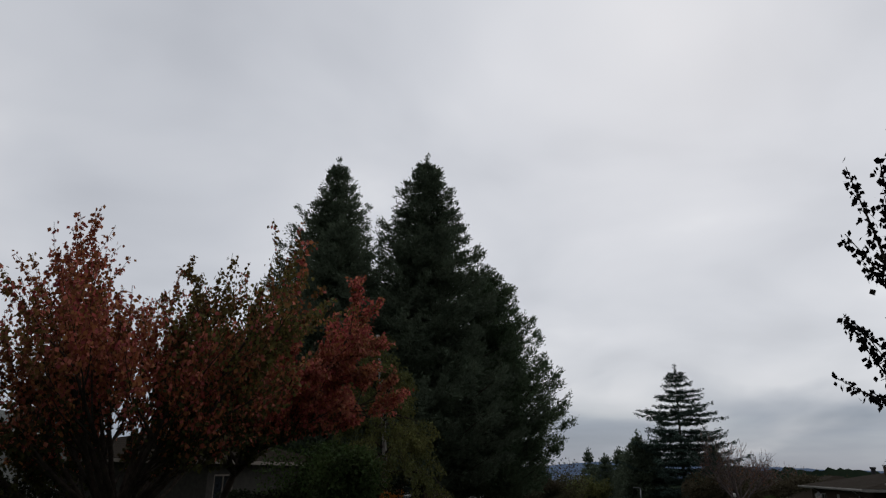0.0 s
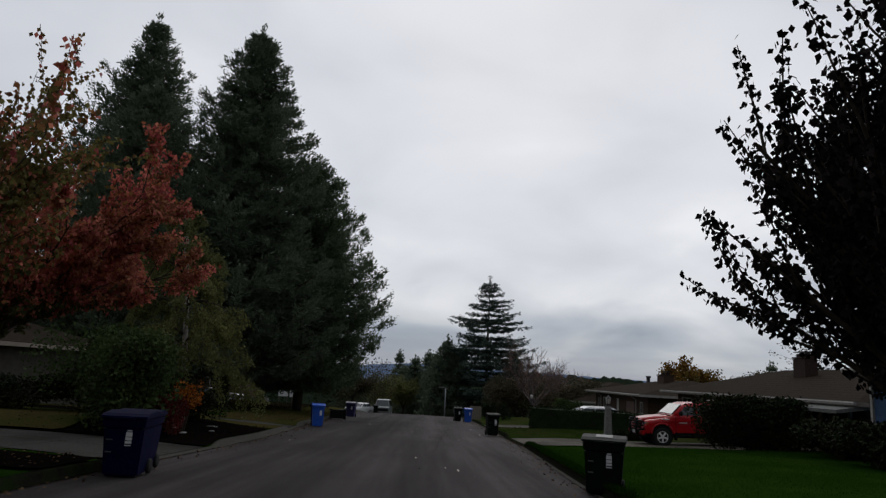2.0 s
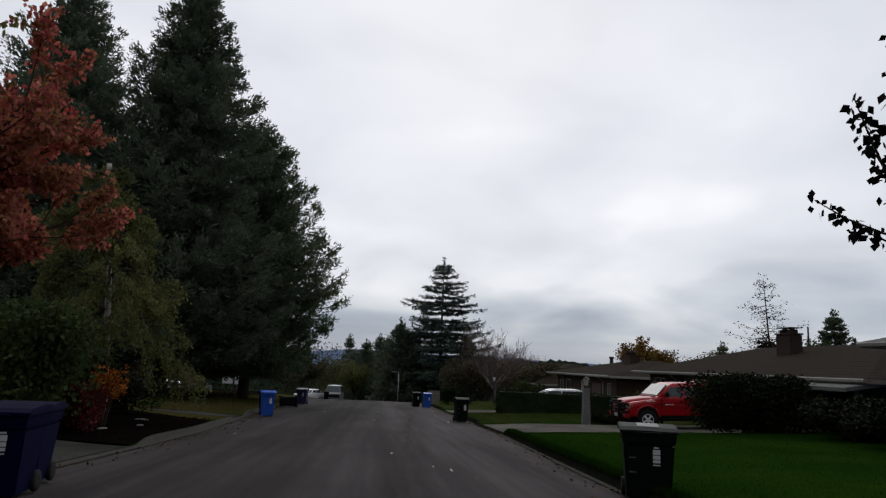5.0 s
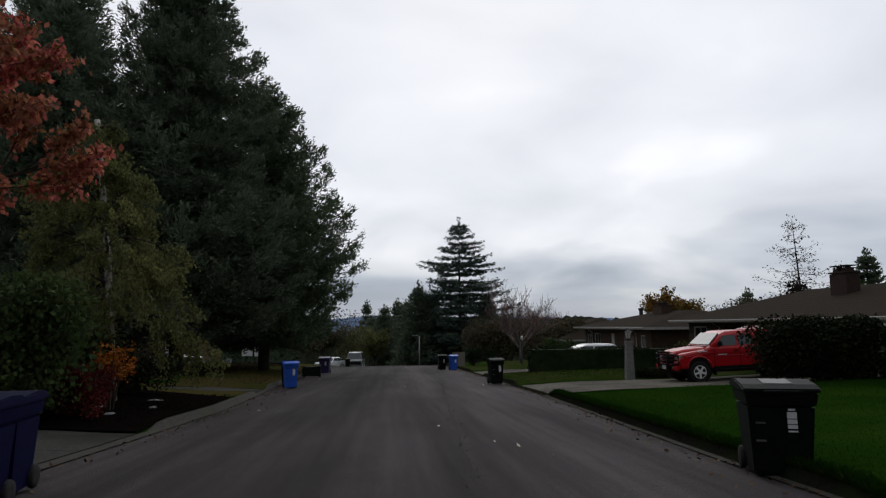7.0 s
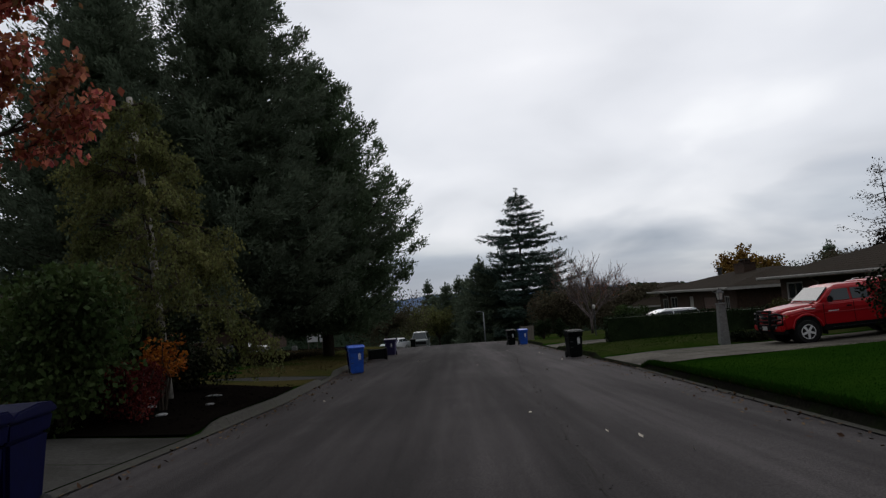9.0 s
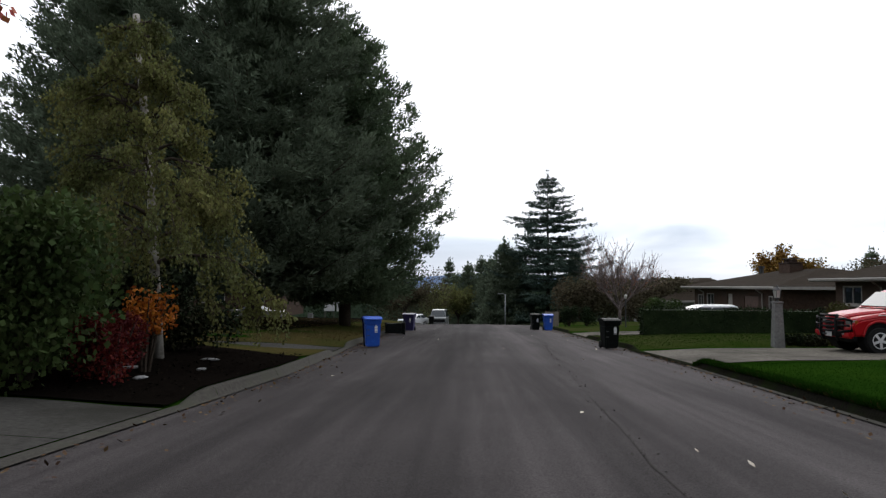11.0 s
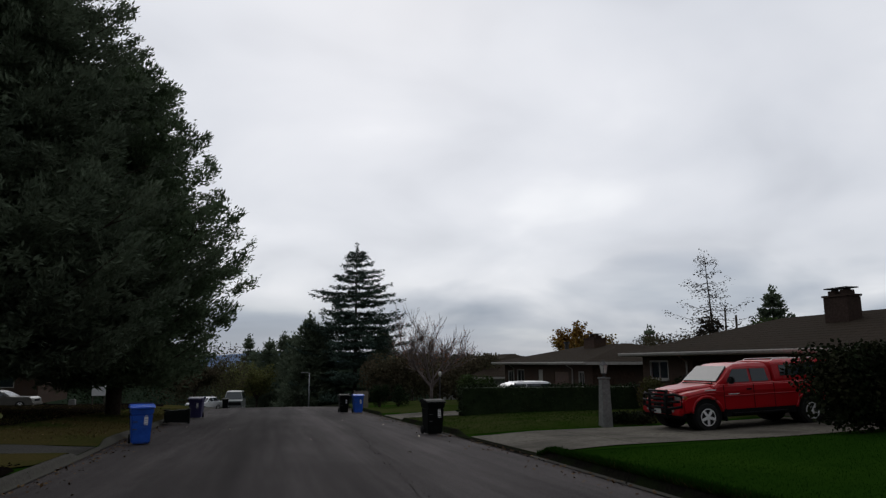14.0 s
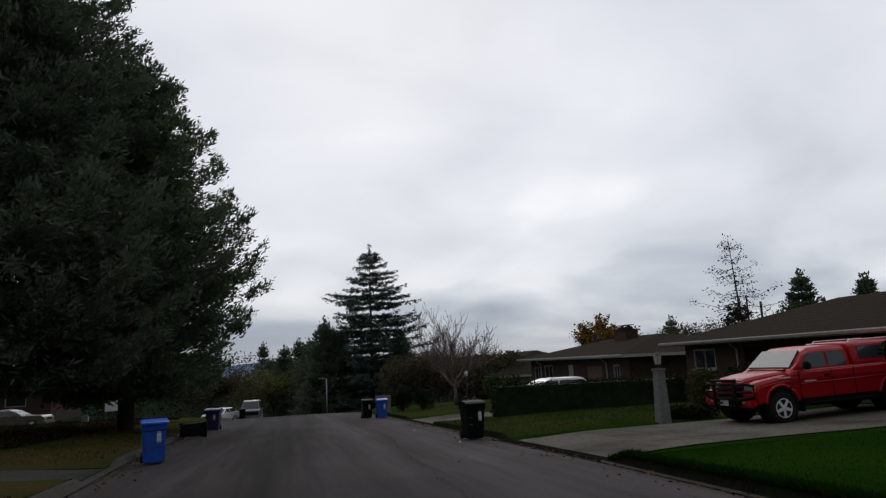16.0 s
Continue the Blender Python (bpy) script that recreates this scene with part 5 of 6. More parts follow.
def car(name, label, category, m, paint, L, W, H, hood, boot, deck, cabin, nose=0.62, clear=0.2):
    """A car with its nose towards -x: deck height, cabin (foot front, foot back, roof front, roof back)."""
    t = thing(name, label, category, m)
    ax, bx, r = -L / 2 + 0.82, L / 2 - 0.86, 0.32
    side = [(L / 2 - 0.02, clear + 0.05), (L / 2, 0.55), (L / 2 - 0.05, boot - 0.05), (L / 2 - 0.15, boot), (cabin[1], deck), (cabin[0], deck), (-L / 2 + 0.25, hood), (-L / 2 + 0.04, hood - 0.12), (-L / 2, 0.5), (-L / 2 + 0.04, clear + 0.05)]
    part("body", G().prism(arched(side, [(ax, 0.39), (bx, 0.39)], clear + 0.03), -W / 2, W / 2, "y"), paint, t, bevel=0.05)
    fa, fb, ra, rb = cabin
    w0, w1 = W / 2 - 0.04, W / 2 - 0.22
    cab = part("cabin", loft([(fa, fb, w0, deck - 0.01), (ra, rb, w1, H - 0.09), (ra + 0.22, rb - 0.14, w1 - 0.06, H - 0.03), (ra + 0.62, rb - 0.35, w1 - 0.16, H)]), paint, t, bevel=0.03)
    k = 0.86

    def mixed(a, b, s):
        return a + (b - a) * s

    end_pane(cab, [(mixed(fa, ra, 0.1), w0 - 0.09, mixed(deck, H, 0.1)), (mixed(fa, ra, 0.1), -w0 + 0.09, mixed(deck, H, 0.1)), (mixed(fa, ra, k), -w1 + 0.06, mixed(deck, H - 0.05, k)), (mixed(fa, ra, k), w1 - 0.06, mixed(deck, H - 0.05, k))])
    end_pane(cab, [(mixed(fb, rb, 0.1), -w0 + 0.09, mixed(deck, H, 0.1)), (mixed(fb, rb, 0.1), w0 - 0.09, mixed(deck, H, 0.1)), (mixed(fb, rb, k), w1 - 0.06, mixed(deck, H - 0.05, k)), (mixed(fb, rb, k), -w1 + 0.06, mixed(deck, H - 0.05, k))], "rear_window")
    mid = (fa + fb) / 2
    za, zb = mixed(deck, H - 0.05, 0.12), mixed(deck, H - 0.05, 0.86)
    wa, wb = mixed(w0, w1, 0.12), mixed(w0, w1, 0.86)
    for s in (-1, 1):
        side_pane(cab, [(mixed(fa, ra, 0.12) + 0.14, za, wa), (mid - 0.04, za, wa), (mid - 0.04, zb, wb), (mixed(fa, ra, 0.86) + 0.10, zb, wb)], s)
        side_pane(cab, [(mid + 0.04, za, wa), (mixed(fb, rb, 0.12) - 0.14, za, wa), (mixed(fb, rb, 0.86) - 0.10, zb, wb), (mid + 0.04, zb, wb)], s)
        part("headlight", G().box((-L / 2 + 0.06, s * (W / 2 - 0.28), nose), (0.14, 0.34, 0.13)), "lamp", t, bevel=0.02)
        part("tail_light", G().box((L / 2 - 0.04, s * (W / 2 - 0.2), nose + 0.08), (0.10, 0.26, 0.14)), "redpaint", t)
        part("mirror", G().box((fa + 0.42, s * (W / 2 + 0.07), deck + 0.10), (0.12, 0.16, 0.12)), paint, t, bevel=0.02)
    part("grille", G().box((-L / 2 + 0.005, 0, nose - 0.02), (0.05, W * 0.45, 0.16)), "blacktrim", t)
    part("front_bumper", G().box((-L / 2 - 0.02, 0, 0.38), (0.14, W * 0.95, 0.18)), paint, t, bevel=0.03)
    for xx in (ax, bx):
        for s in (-1, 1):
            wheel(t, xx, s * (W / 2 - 0.11), r, 0.2, s)
    return t


car("suv", "white SUV parked behind the hedge", "car", pose(11.75, 49.0, -1.33, 0, 0, 4), "whitepaint", 4.7, 1.86, 1.72, 1.0, 1.05, 1.02, (-1.65, 2.25, -0.30, 1.75), 0.75)
car("sedan", "pale champagne older sedan parked by the brick house", "car", pose(-20.5, 70.5, gz(-20.5, 70.5) + 0.04, 0, 0, 176), "silverpaint", 4.9, 1.8, 1.38, 0.88, 0.95, 0.90, (-0.95, 1.45, -0.2, 0.8), 0.66)
car("hatchback", "small white car parked at the far kerb", "car", pose(-7.9, 89.0, zr(89) - 0.05, 0, 0, 62), "whitepaint", 4.2, 1.75, 1.42, 0.88, 0.95, 0.90, (-0.85, 1.7, -0.1, 1.2), 0.66)
van = car("van", "pale boxy older van facing up the street", "van", pose(-4.9, 90.0, zr(90) - 0.02, 0, 1.5, 88), "greenpaint", 4.9, 1.95, 2.05, 1.15, 1.1, 1.1, (-1.75, 2.35, -1.25, 2.25), 0.80)


part("grille_panel", G().box((-2.46, 0, 0.74), (0.06, 1.66, 0.34)), "blacktrim", van, "wide black grille panel", bevel=0.02)
part("bumper_bar", G().box((-2.54, 0, 0.42), (0.10, 1.8, 0.14)), "chrome", van, bevel=0.02)


# ---------- wheeled bins ----------
def wheeled_bin(m, mat, label, lidmat=None, w=0.58, d=0.66, h=1.08, sticker=True, lid_sticker=False, group="wheeled bins"):
    t = thing("wheeled_bin", label, "bin", m, group)
    bw, bd, rim = w * 0.80, d * 0.76, h - 0.12
    body = G().add([(sx * a, sy * b, z) for a, b, z in ((bw / 2, bd / 2, 0.03), (bw / 2 * 1.04, bd / 2 * 1.06, 0.25), (w / 2 * 0.93, d / 2 * 0.93, rim - 0.14)) for sx, sy in ((-1, -1), (1, -1), (1, 1), (-1, 1))],
                   [(3, 2, 1, 0), (8, 9, 10, 11)] + [(4 * i + k, 4 * i + (k + 1) % 4, 4 * i + 4 + (k + 1) % 4, 4 * i + 4 + k) for i in range(2) for k in range(4)])
    b = part("body", body, mat, t, bevel=0.035)
    part("collar", G().add([(sx * a, sy * e, z) for a, e, z in ((w / 2 * 0.95, d / 2 * 0.95, rim - 0.15), (w / 2, d / 2, rim - 0.02), (w / 2, d / 2, rim)) for sx, sy in ((-1, -1), (1, -1), (1, 1), (-1, 1))],
                           [(3, 2, 1, 0), (8, 9, 10, 11)] + [(4 * i + k, 4 * i + (k + 1) % 4, 4 * i + 4 + (k + 1) % 4, 4 * i + 4 + k) for i in range(2) for k in range(4)]), mat, b, bevel=0.015)
    # pale strips painted as highlights on the moulding
    for zz in (0.42, 0.62):
        part("grip_bar", G().box((-w * 0.30, -d * 0.445, zz), (0.10, 0.04, 0.018)), "binhighlight", b, "pale moulding highlight strip") if sticker else None
    lid = part("lid", G().prism([(-d / 2 - 0.03, rim + 0.005), (-d / 2 - 0.03, rim + 0.04), (-d * 0.36, rim + 0.085), (d * 0.1, rim + 0.115), (d * 0.42, rim + 0.10), (d / 2 + 0.02, rim + 0.05), (d / 2 + 0.02, rim + 0.005)], -w / 2 - 0.03, w / 2 + 0.03, "x"), lidmat or mat, t, bevel=0.015)
    part("lid_lip", G().box((0, -d / 2 - 0.045, rim + 0.012), (w * 0.5, 0.05, 0.03)), lidmat or mat, lid, bevel=0.008)
    # pale plate on the lid paints its highlight
    if lid_sticker:
        part("lid_sticker", G().add([(-w * 0.2, -d * 0.34, rim + 0.094), (w * 0.2, -d * 0.34, rim + 0.094), (w * 0.2, d * 0.06, rim + 0.122), (-w * 0.2, d * 0.06, rim + 0.122), (-w * 0.2, -d * 0.34, rim + 0.086), (w * 0.2, -d * 0.34, rim + 0.086), (w * 0.2, d * 0.06, rim + 0.114), (-w * 0.2, d * 0.06, rim + 0.114)], [(0, 1, 2, 3), (7, 6, 5, 4), (0, 4, 5, 1), (1, 5, 6, 2), (2, 6, 7, 3), (3, 7, 4, 0)]), "binhighlight", lid)
    part("handle", G().tube([(-w * 0.36, d * 0.46, rim - 0.06), (-w * 0.36, d / 2 + 0.10, rim - 0.02), (w * 0.36, d / 2 + 0.10, rim - 0.02), (w * 0.36, d * 0.46, rim - 0.06)], 0.018, 7), mat, t, smooth=True)
    part("axle", G().tube([(-w * 0.44, d * 0.36, 0.13), (w * 0.44, d * 0.36, 0.13)], 0.014, 6), "iron", t)
    for s in (-1, 1):
        part("wheel", G().lathe([(0.06, -0.03), (0.12, -0.03), (0.13, -0.015), (0.13, 0.015), (0.12, 0.03), (0.06, 0.03)], (s * w * 0.43, d * 0.36, 0.13), 14, "x"), "rubber", t, smooth=True)
    if sticker:
        st = part("sticker", G().box((0.10, -d * 0.457, rim - 0.36), (0.10, 0.012, 0.30), Matrix.Rotation(radians(-4), 3, "X")), mat, t)
        for k, (ww, hh) in enumerate(((0.07, 0.02), (0.10, 0.07), (0.10, 0.05), (0.10, 0.04), (0.10, 0.015))):
            zz = rim - (0.19 + (0, 0.06, 0.13, 0.185, 0.235)[k])
            part("printed_bar", G().box((0.10, -d * 0.466 + 0.02 * (0.30 - (rim - zz - 0.1)) - 0.004 * k, zz), (ww, 0.012, hh)), "sticker", st)
    return t


def on_road(x, y, rz, dz=0.0):
    return pose(x, y, road_z(x, y) + 0.01 + dz, 0, 0, rz)


wheeled_bin(on_road(3.66, 14.0, -18), "binblack", "near-black green wheeled bin with pale print and painted lid highlight at the kerb", h=1.08, w=0.76, d=0.80, lid_sticker=True)
wheeled_bin(on_road(3.60, 34.5, 8), "binblack", "near-black wheeled bin standing at the driveway mouth")
wheeled_bin(on_road(-4.8, 34.05, 14), "binblue", "bright blue recycling bin with white print at the kerb")
wheeled_bin(on_road(-4.80, 12.98, 6), "binnavy", "dark navy recycling bin beside a twin at the kerb", w=0.70, d=0.78)
wheeled_bin(on_road(-5.04, 13.95, 8), "binnavy", "dark navy recycling bin half behind its twin", w=0.70, d=0.78)
wheeled_bin(on_road(2.9, 54.2, 4), "binblack", "far dark wheeled bin beside a blue one")
wheeled_bin(on_road(3.65, 53.6, 6), "binblue", "far blue recycling bin beside a dark one")
wheeled_bin(on_road(-5.02, 51.3, -5), "binpurple", "far indigo-dark wheeled bin with white print", w=0.70, d=0.76)
wheeled_bin(on_road(-5.25, 36.6, 0), "binnavy", "navy bin behind the bright blue one", sticker=False)
wheeled_bin(pose(-5.75, 45.2, zr(45.2) + 0.33, 0, 90, 14), "binblack", "black bin tipped over on its side", sticker=False)
wheeled_bin(on_road(-5.6, 86.0, 0), "binblack", "distant dark bin near the van", sticker=False)


# ---------- street things ----------
lp = thing("street_lamp", "slim galvanised street lamp with short arm", "street lamp", pose(3.2, 96.0, gz(3.2, 96) - 0.6))
part("pole", G().tube([(0, 0, 0), (0, 0, 4.9)], [0.09, 0.06], 8), "steelpole", lp, smooth=True)
part("arm", G().tube([(0, 0, 4.85), (-0.25, 0, 4.98), (-0.6, 0, 5.0)], 0.035, 6), "steelpole", lp)
part("lamp_head", G().box((-0.75, 0, 4.98), (0.42, 0.2, 0.10)), "steelpole", lp, bevel=0.03)

pil = thing("lantern_pillar", "tapered pale stone pillar with black lantern on top", "lamp post", pose(8.95, 33.35, gz(8.95, 33.35) - 0.03))
pg = G()
for k in range(9):
    a = 0.33 - 0.09 * k / 9
    pg.box((0, 0, 0.09 + 0.165 * k), (a, a, 0.162))
part("pillar", pg, "cement", pil, bevel=0.004)
part("cap", G().box((0, 0, 1.535), (0.31, 0.31, 0.06)), "cement", pil, bevel=0.01)
lan = part("lantern", G().lathe([(0.07, 1.565), (0.03, 1.625), (0.10, 1.665), (0.11, 1.685)], (0, 0, 0), 6).lathe([(0.16, 1.945), (0.05, 2.045), (0.015, 2.115)], (0, 0, 0), 6), "iron", pil)
part("lantern_glass", G().lathe([(0.09, 1.690), (0.135, 1.940)], (0, 0, 0), 6), "frosted", lan)
for k in range(6):
    a = 2 * math.pi * k / 6
    part("lantern_bar", G().tube([(0.10 * math.cos(a), 0.10 * math.sin(a), 1.685), (0.148 * math.cos(a), 0.148 * math.sin(a), 1.945)], 0.008, 4), "iron", lan)

gl = thing("garden_lamp", "thin dark garden lamp post with round head", "lamp post", drop(8.3, 52.4))
part("post", G().tube([(0, 0, 0), (0, 0, 1.75)], 0.04, 6), "iron", gl)
part("head", G().lathe([(0.04, 1.75), (0.09, 1.83), (0.10, 1.95), (0.04, 2.04)], (0, 0, 0), 8), "frosted", gl)

up1 = thing("utility_pole", "wooden utility pole beyond the roofs", "utility pole", pose(73, 112, -3))
part("pole", G().tube([(0, 0, 0), (0, 0, 13.5)], [0.2, 0.14], 7), "wood", up1)
part("crossarm", G().box((0, 0, 9.2), (0.12, 0.12, 2.0)), "wood", up1)
up2 = copy_thing(up1, pose(58, 90, -6))

sg = thing("notice_board", "pale notice board on posts under the firs", "sign", drop(-13.5, 70.0))
part("board", G().box((-0.35, 0, 1.30), (0.95, 0.05, 0.75)), "signwhite", sg)
for s in (-0.75, 0.05):
    part("post", G().box((s, 0.06, 0.75), (0.07, 0.07, 1.5)), "wood", sg)
sg2 = thing("mailbox", "white upright mailbox on a post", "mailbox", drop(-12.95, 70.0))
part("box", G().box((0, 0, 1.32), (0.42, 0.5, 0.85)), "signwhite", sg2, bevel=0.03)
part("post", G().box((0, 0, 0.44), (0.1, 0.1, 0.9)), "wood", sg2)
part("print", G().box((0, -0.256, 1.45), (0.16, 0.01, 0.4)), "ink", sg2)
st = thing("stone_post", "short pale stone post on the dry lawn", "post", drop(-14.6, 66.0))
part("shaft", G().box((0, 0, 0.35), (0.42, 0.36, 0.7)), "cement", st, bevel=0.04)


# ---------- planting ----------
broadleaf("plum_tree", 6.6, 8.1, "dark-leaved plum tree with many upright leafy shoots", 13, 1.3, 120, 3.25, 0.13, 58, 1, 13, 120000, 0.092, "plumleaf", jitter=0.05, pull=0.5, bend=0.05, spread=0.42, shrink=0.32, hang=1.0, first=0.22, rise=0.6, inner=0.0, least=0.006, along=(0.6, 1.0))
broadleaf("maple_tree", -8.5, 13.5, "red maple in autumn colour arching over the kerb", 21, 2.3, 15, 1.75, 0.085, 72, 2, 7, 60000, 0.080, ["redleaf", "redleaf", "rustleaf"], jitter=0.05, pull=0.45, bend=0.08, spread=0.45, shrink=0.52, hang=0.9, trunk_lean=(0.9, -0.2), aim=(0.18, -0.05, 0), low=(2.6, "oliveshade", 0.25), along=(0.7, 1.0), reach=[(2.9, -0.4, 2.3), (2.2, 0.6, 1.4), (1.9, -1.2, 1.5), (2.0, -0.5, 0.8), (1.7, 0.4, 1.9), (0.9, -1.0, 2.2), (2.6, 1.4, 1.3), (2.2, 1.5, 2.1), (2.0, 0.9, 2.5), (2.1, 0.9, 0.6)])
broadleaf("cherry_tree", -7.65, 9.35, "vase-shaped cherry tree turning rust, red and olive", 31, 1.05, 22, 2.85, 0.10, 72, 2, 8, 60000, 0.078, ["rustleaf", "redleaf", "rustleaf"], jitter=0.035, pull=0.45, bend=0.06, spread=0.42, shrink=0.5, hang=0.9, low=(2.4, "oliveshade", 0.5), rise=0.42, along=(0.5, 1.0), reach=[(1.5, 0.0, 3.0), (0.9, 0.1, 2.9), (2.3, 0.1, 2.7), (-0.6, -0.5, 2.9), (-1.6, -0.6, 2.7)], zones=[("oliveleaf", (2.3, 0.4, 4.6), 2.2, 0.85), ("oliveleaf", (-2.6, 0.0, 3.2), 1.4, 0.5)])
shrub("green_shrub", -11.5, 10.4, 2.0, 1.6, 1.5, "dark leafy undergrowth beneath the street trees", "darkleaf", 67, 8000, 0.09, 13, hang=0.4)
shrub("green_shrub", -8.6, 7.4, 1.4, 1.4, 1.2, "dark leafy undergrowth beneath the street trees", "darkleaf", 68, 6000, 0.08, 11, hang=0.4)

conifer("fir_tree", -22.4, 50.5, 29.4, 8.0, "tall dark Douglas fir, one of a close group", "fir", 41, 0.10, 52, 8, 0.30, 0.42, 0.27, -1.7, trunk=0.42, step=0.40, hollow=0.3, blades_each=9, wide=(0.13, 0.22), core=16, tuft=0.45)
conifer("fir_tree", -12.5, 44.6, 25.7, 7.5, "tall dark Douglas fir with ragged tip", "fir", 42, 0.09, 50, 9, 0.30, 0.42, 0.25, -1.7, trunk=0.42, step=0.36, hollow=0.3, ragged=0.28, blades_each=12, wide=(0.12, 0.20), core=20, tuft=0.45)
conifer("fir_tree", -8.6, 49.2, 18.2, 5.5, "shorter spreading fir with upturned branch ends", "fir2", 43, 0.10, 32, 9, 0.22, 0.42, 0.24, -2.7, ragged=0.24, lump=0.2, trunk=0.36, step=0.32, blades_each=13, wide=(0.12, 0.20), core=20, tuft=0.45)
conifer("fir_tree", -18.6, 43.0, 20.5, 6.4, "dark fir filling the gap under its taller neighbours", "fir", 44, 0.09, 38, 8, 0.30, 0.42, 0.27, -1.8, trunk=0.36, step=0.42, blades_each=9, wide=(0.13, 0.22), core=16, tuft=0.45)
conifer("cedar_tree", 9.25, 101.5, 21.2, 8.2, "layered cedar with long level branches at the street's end", "cedar", 45, 0.06, 30, 8, 0.10, 0.16, 0.27, -1.9, ragged=0.36, tuft=-0.10, lump=0.30, spray=0.30, step=0.34, thick=0.10, blades_each=10, wide=(0.13, 0.24), core=4, ends=0)
SPRUCES = [(3.4, 101, 12.0, 4.6, 46), (5.6, 107, 11.0, 3.6, 38), (1.9, 113, 11.5, 3.6, 39), (-3.6, 126, 11.0, 3.4, 40), (-1.5, 118, 11.5, 3.4, 47), (0.8, 130, 14.5, 3.6, 48), (14.0, 108, 11.0, 4.2, 49), (-5.5, 150, 18.0, 3.6, 54)]
for x, y, h, r, sd in SPRUCES:
    conifer("spruce_tree", x, y, h, r, "dark spruce in the row down the hill", "fir", sd, 0.02, 24, 7, 0.25, 0.2, 0.42, 0.8, step=0.75, thick=0.18, blades_each=5, core=8)
conifer("larch_tree", 42.3, 72.9, 14.2, 4.4, "nearly bare larch with thin drooping twigs", "larch", 50, 0.22, 26, 4, 0.30, 0.34, 0.24, 0.75, ragged=0.6, trunk=0.17, gap=0.75, lump=0.6, spray=0.25, step=0.7, blades_each=2, lean=-3.5, tuft=-0.3, core=0)
conifer("larch_tree", 40.9, 72.0, 7.6, 4.2, "dark drooping conifer at the larch's foot", "larch", 56, 0.2, 16, 5, 0.5, 0.10, 0.34, 0.7, step=0.5, blades_each=5, tuft=-0.5, ragged=0.5, core=0.8)
conifer("spruce_tree", 50.2, 74.0, 10.6, 3.0, "dark spruce on the skyline behind the roof", "fir", 57, 0.02, 20, 6, 0.2, 0.3, 0.40, 0.75, step=0.6, ragged=0.4)
conifer("spruce_tree", 74.7, 90, 13.4, 3.6, "dark spruce on the skyline", "fir", 52, 0.02, 24, 6, 0.2, 0.2, 0.5, 0.8, step=0.8)
conifer("spruce_tree", 51.1, 100, 10.0, 2.6, "small dark spruce on the skyline", "fir", 53, 0.02, 16, 5, 0.2, 0.2, 0.4, 0.8, step=0.7)

# weeping birch by the bed
broadleaf("birch_tree", -7.7, 23.9, "weeping birch with pale slim trunk and thinning olive leaves", 61, 7.3, 36, 2.15, 0.085, 66, 2, 6, 34000, 0.075, ["birchleaf", "birchleaf"], jitter=0.06, pull=-0.95, bend=0.12, spread=0.50, shrink=0.6, hang=1.4, bark="birchbark", twig="bark", trunk_lean=(-0.75, 0.1), along=(0.26, 1.0), taper=0.86)
shrub("green_shrub", -8.0, 20.2, 1.7, 1.4, 2.9, "tall green leafy shrub beside the driveway", "shrubleaf", 71, 11000, 0.11, 14, hang=0.5)
shrub("green_shrub", -10.4, 23.6, 1.9, 1.5, 3.0, "tall green leafy shrub beside the driveway", "shrubleaf", 72, 8000, 0.12, 12, hang=0.5)
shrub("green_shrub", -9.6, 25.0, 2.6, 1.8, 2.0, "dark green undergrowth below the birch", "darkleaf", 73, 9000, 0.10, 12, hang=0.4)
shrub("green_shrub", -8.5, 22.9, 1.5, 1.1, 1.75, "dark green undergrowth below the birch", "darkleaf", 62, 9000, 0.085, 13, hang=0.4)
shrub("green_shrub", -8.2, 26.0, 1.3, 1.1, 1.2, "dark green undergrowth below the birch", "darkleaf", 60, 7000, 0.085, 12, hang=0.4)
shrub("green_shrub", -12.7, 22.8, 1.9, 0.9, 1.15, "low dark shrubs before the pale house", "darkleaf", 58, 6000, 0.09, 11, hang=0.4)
shrub("crimson_shrub", -6.95, 20.7, 0.6, 0.6, 1.1, "dark crimson shrub at the bed's edge", "crimson", 74, 5200, 0.055, 9)
shrub("orange_shrub", -6.95, 21.75, 0.5, 0.42, 1.62, "thin flame-orange shrub rising above the crimson one", "flameleaf", 76, 800, 0.08, 8, lift=0.40)
shrub("rhododendron", 12.4, 26.3, 2.4, 1.05, 2.0, "broad dark rhododendron bush beside the driveway", "darkleaf", 78, 40000, 0.10, 34, hang=0.2)
shrub("rhododendron", 13.9, 23.3, 1.5, 1.3, 1.25, "dark bush in front of the porch", "darkleaf", 79, 9000, 0.11, 14)
shrub("rhododendron", 12.8, 19.6, 1.2, 2.6, 1.25, "dark bush against the blue house", "darkleaf", 86, 8000, 0.11, 12)
shrub("yellow_shrub", 13.4, 38.2, 0.9, 1.3, 1.35, "olive-green shrub below the house window", "oliveshade", 80, 2600, 0.11, 8)
shrub("green_shrub", 13.9, 35.6, 0.9, 1.2, 1.25, "dark green shrub by the downspout", "darkleaf", 81, 2600, 0.11, 8)
shrub("low_shrub", 10.2, 33.7, 1.3, 0.45, 0.42, "low sprawling groundcover at the pillar's foot", "darkleaf", 82, 2200, 0.08, 9)
shrub("topiary", 6.85, 57.8, 0.75, 0.7, 1.4, "clipped round shrub by the far driveway", "hedgeleaf", 83, 2600, 0.09, 6)
shrub("topiary", 5.75, 58.8, 0.7, 0.7, 1.5, "clipped round shrub by the timber screen", "hedgeleaf", 84, 2600, 0.09, 6)
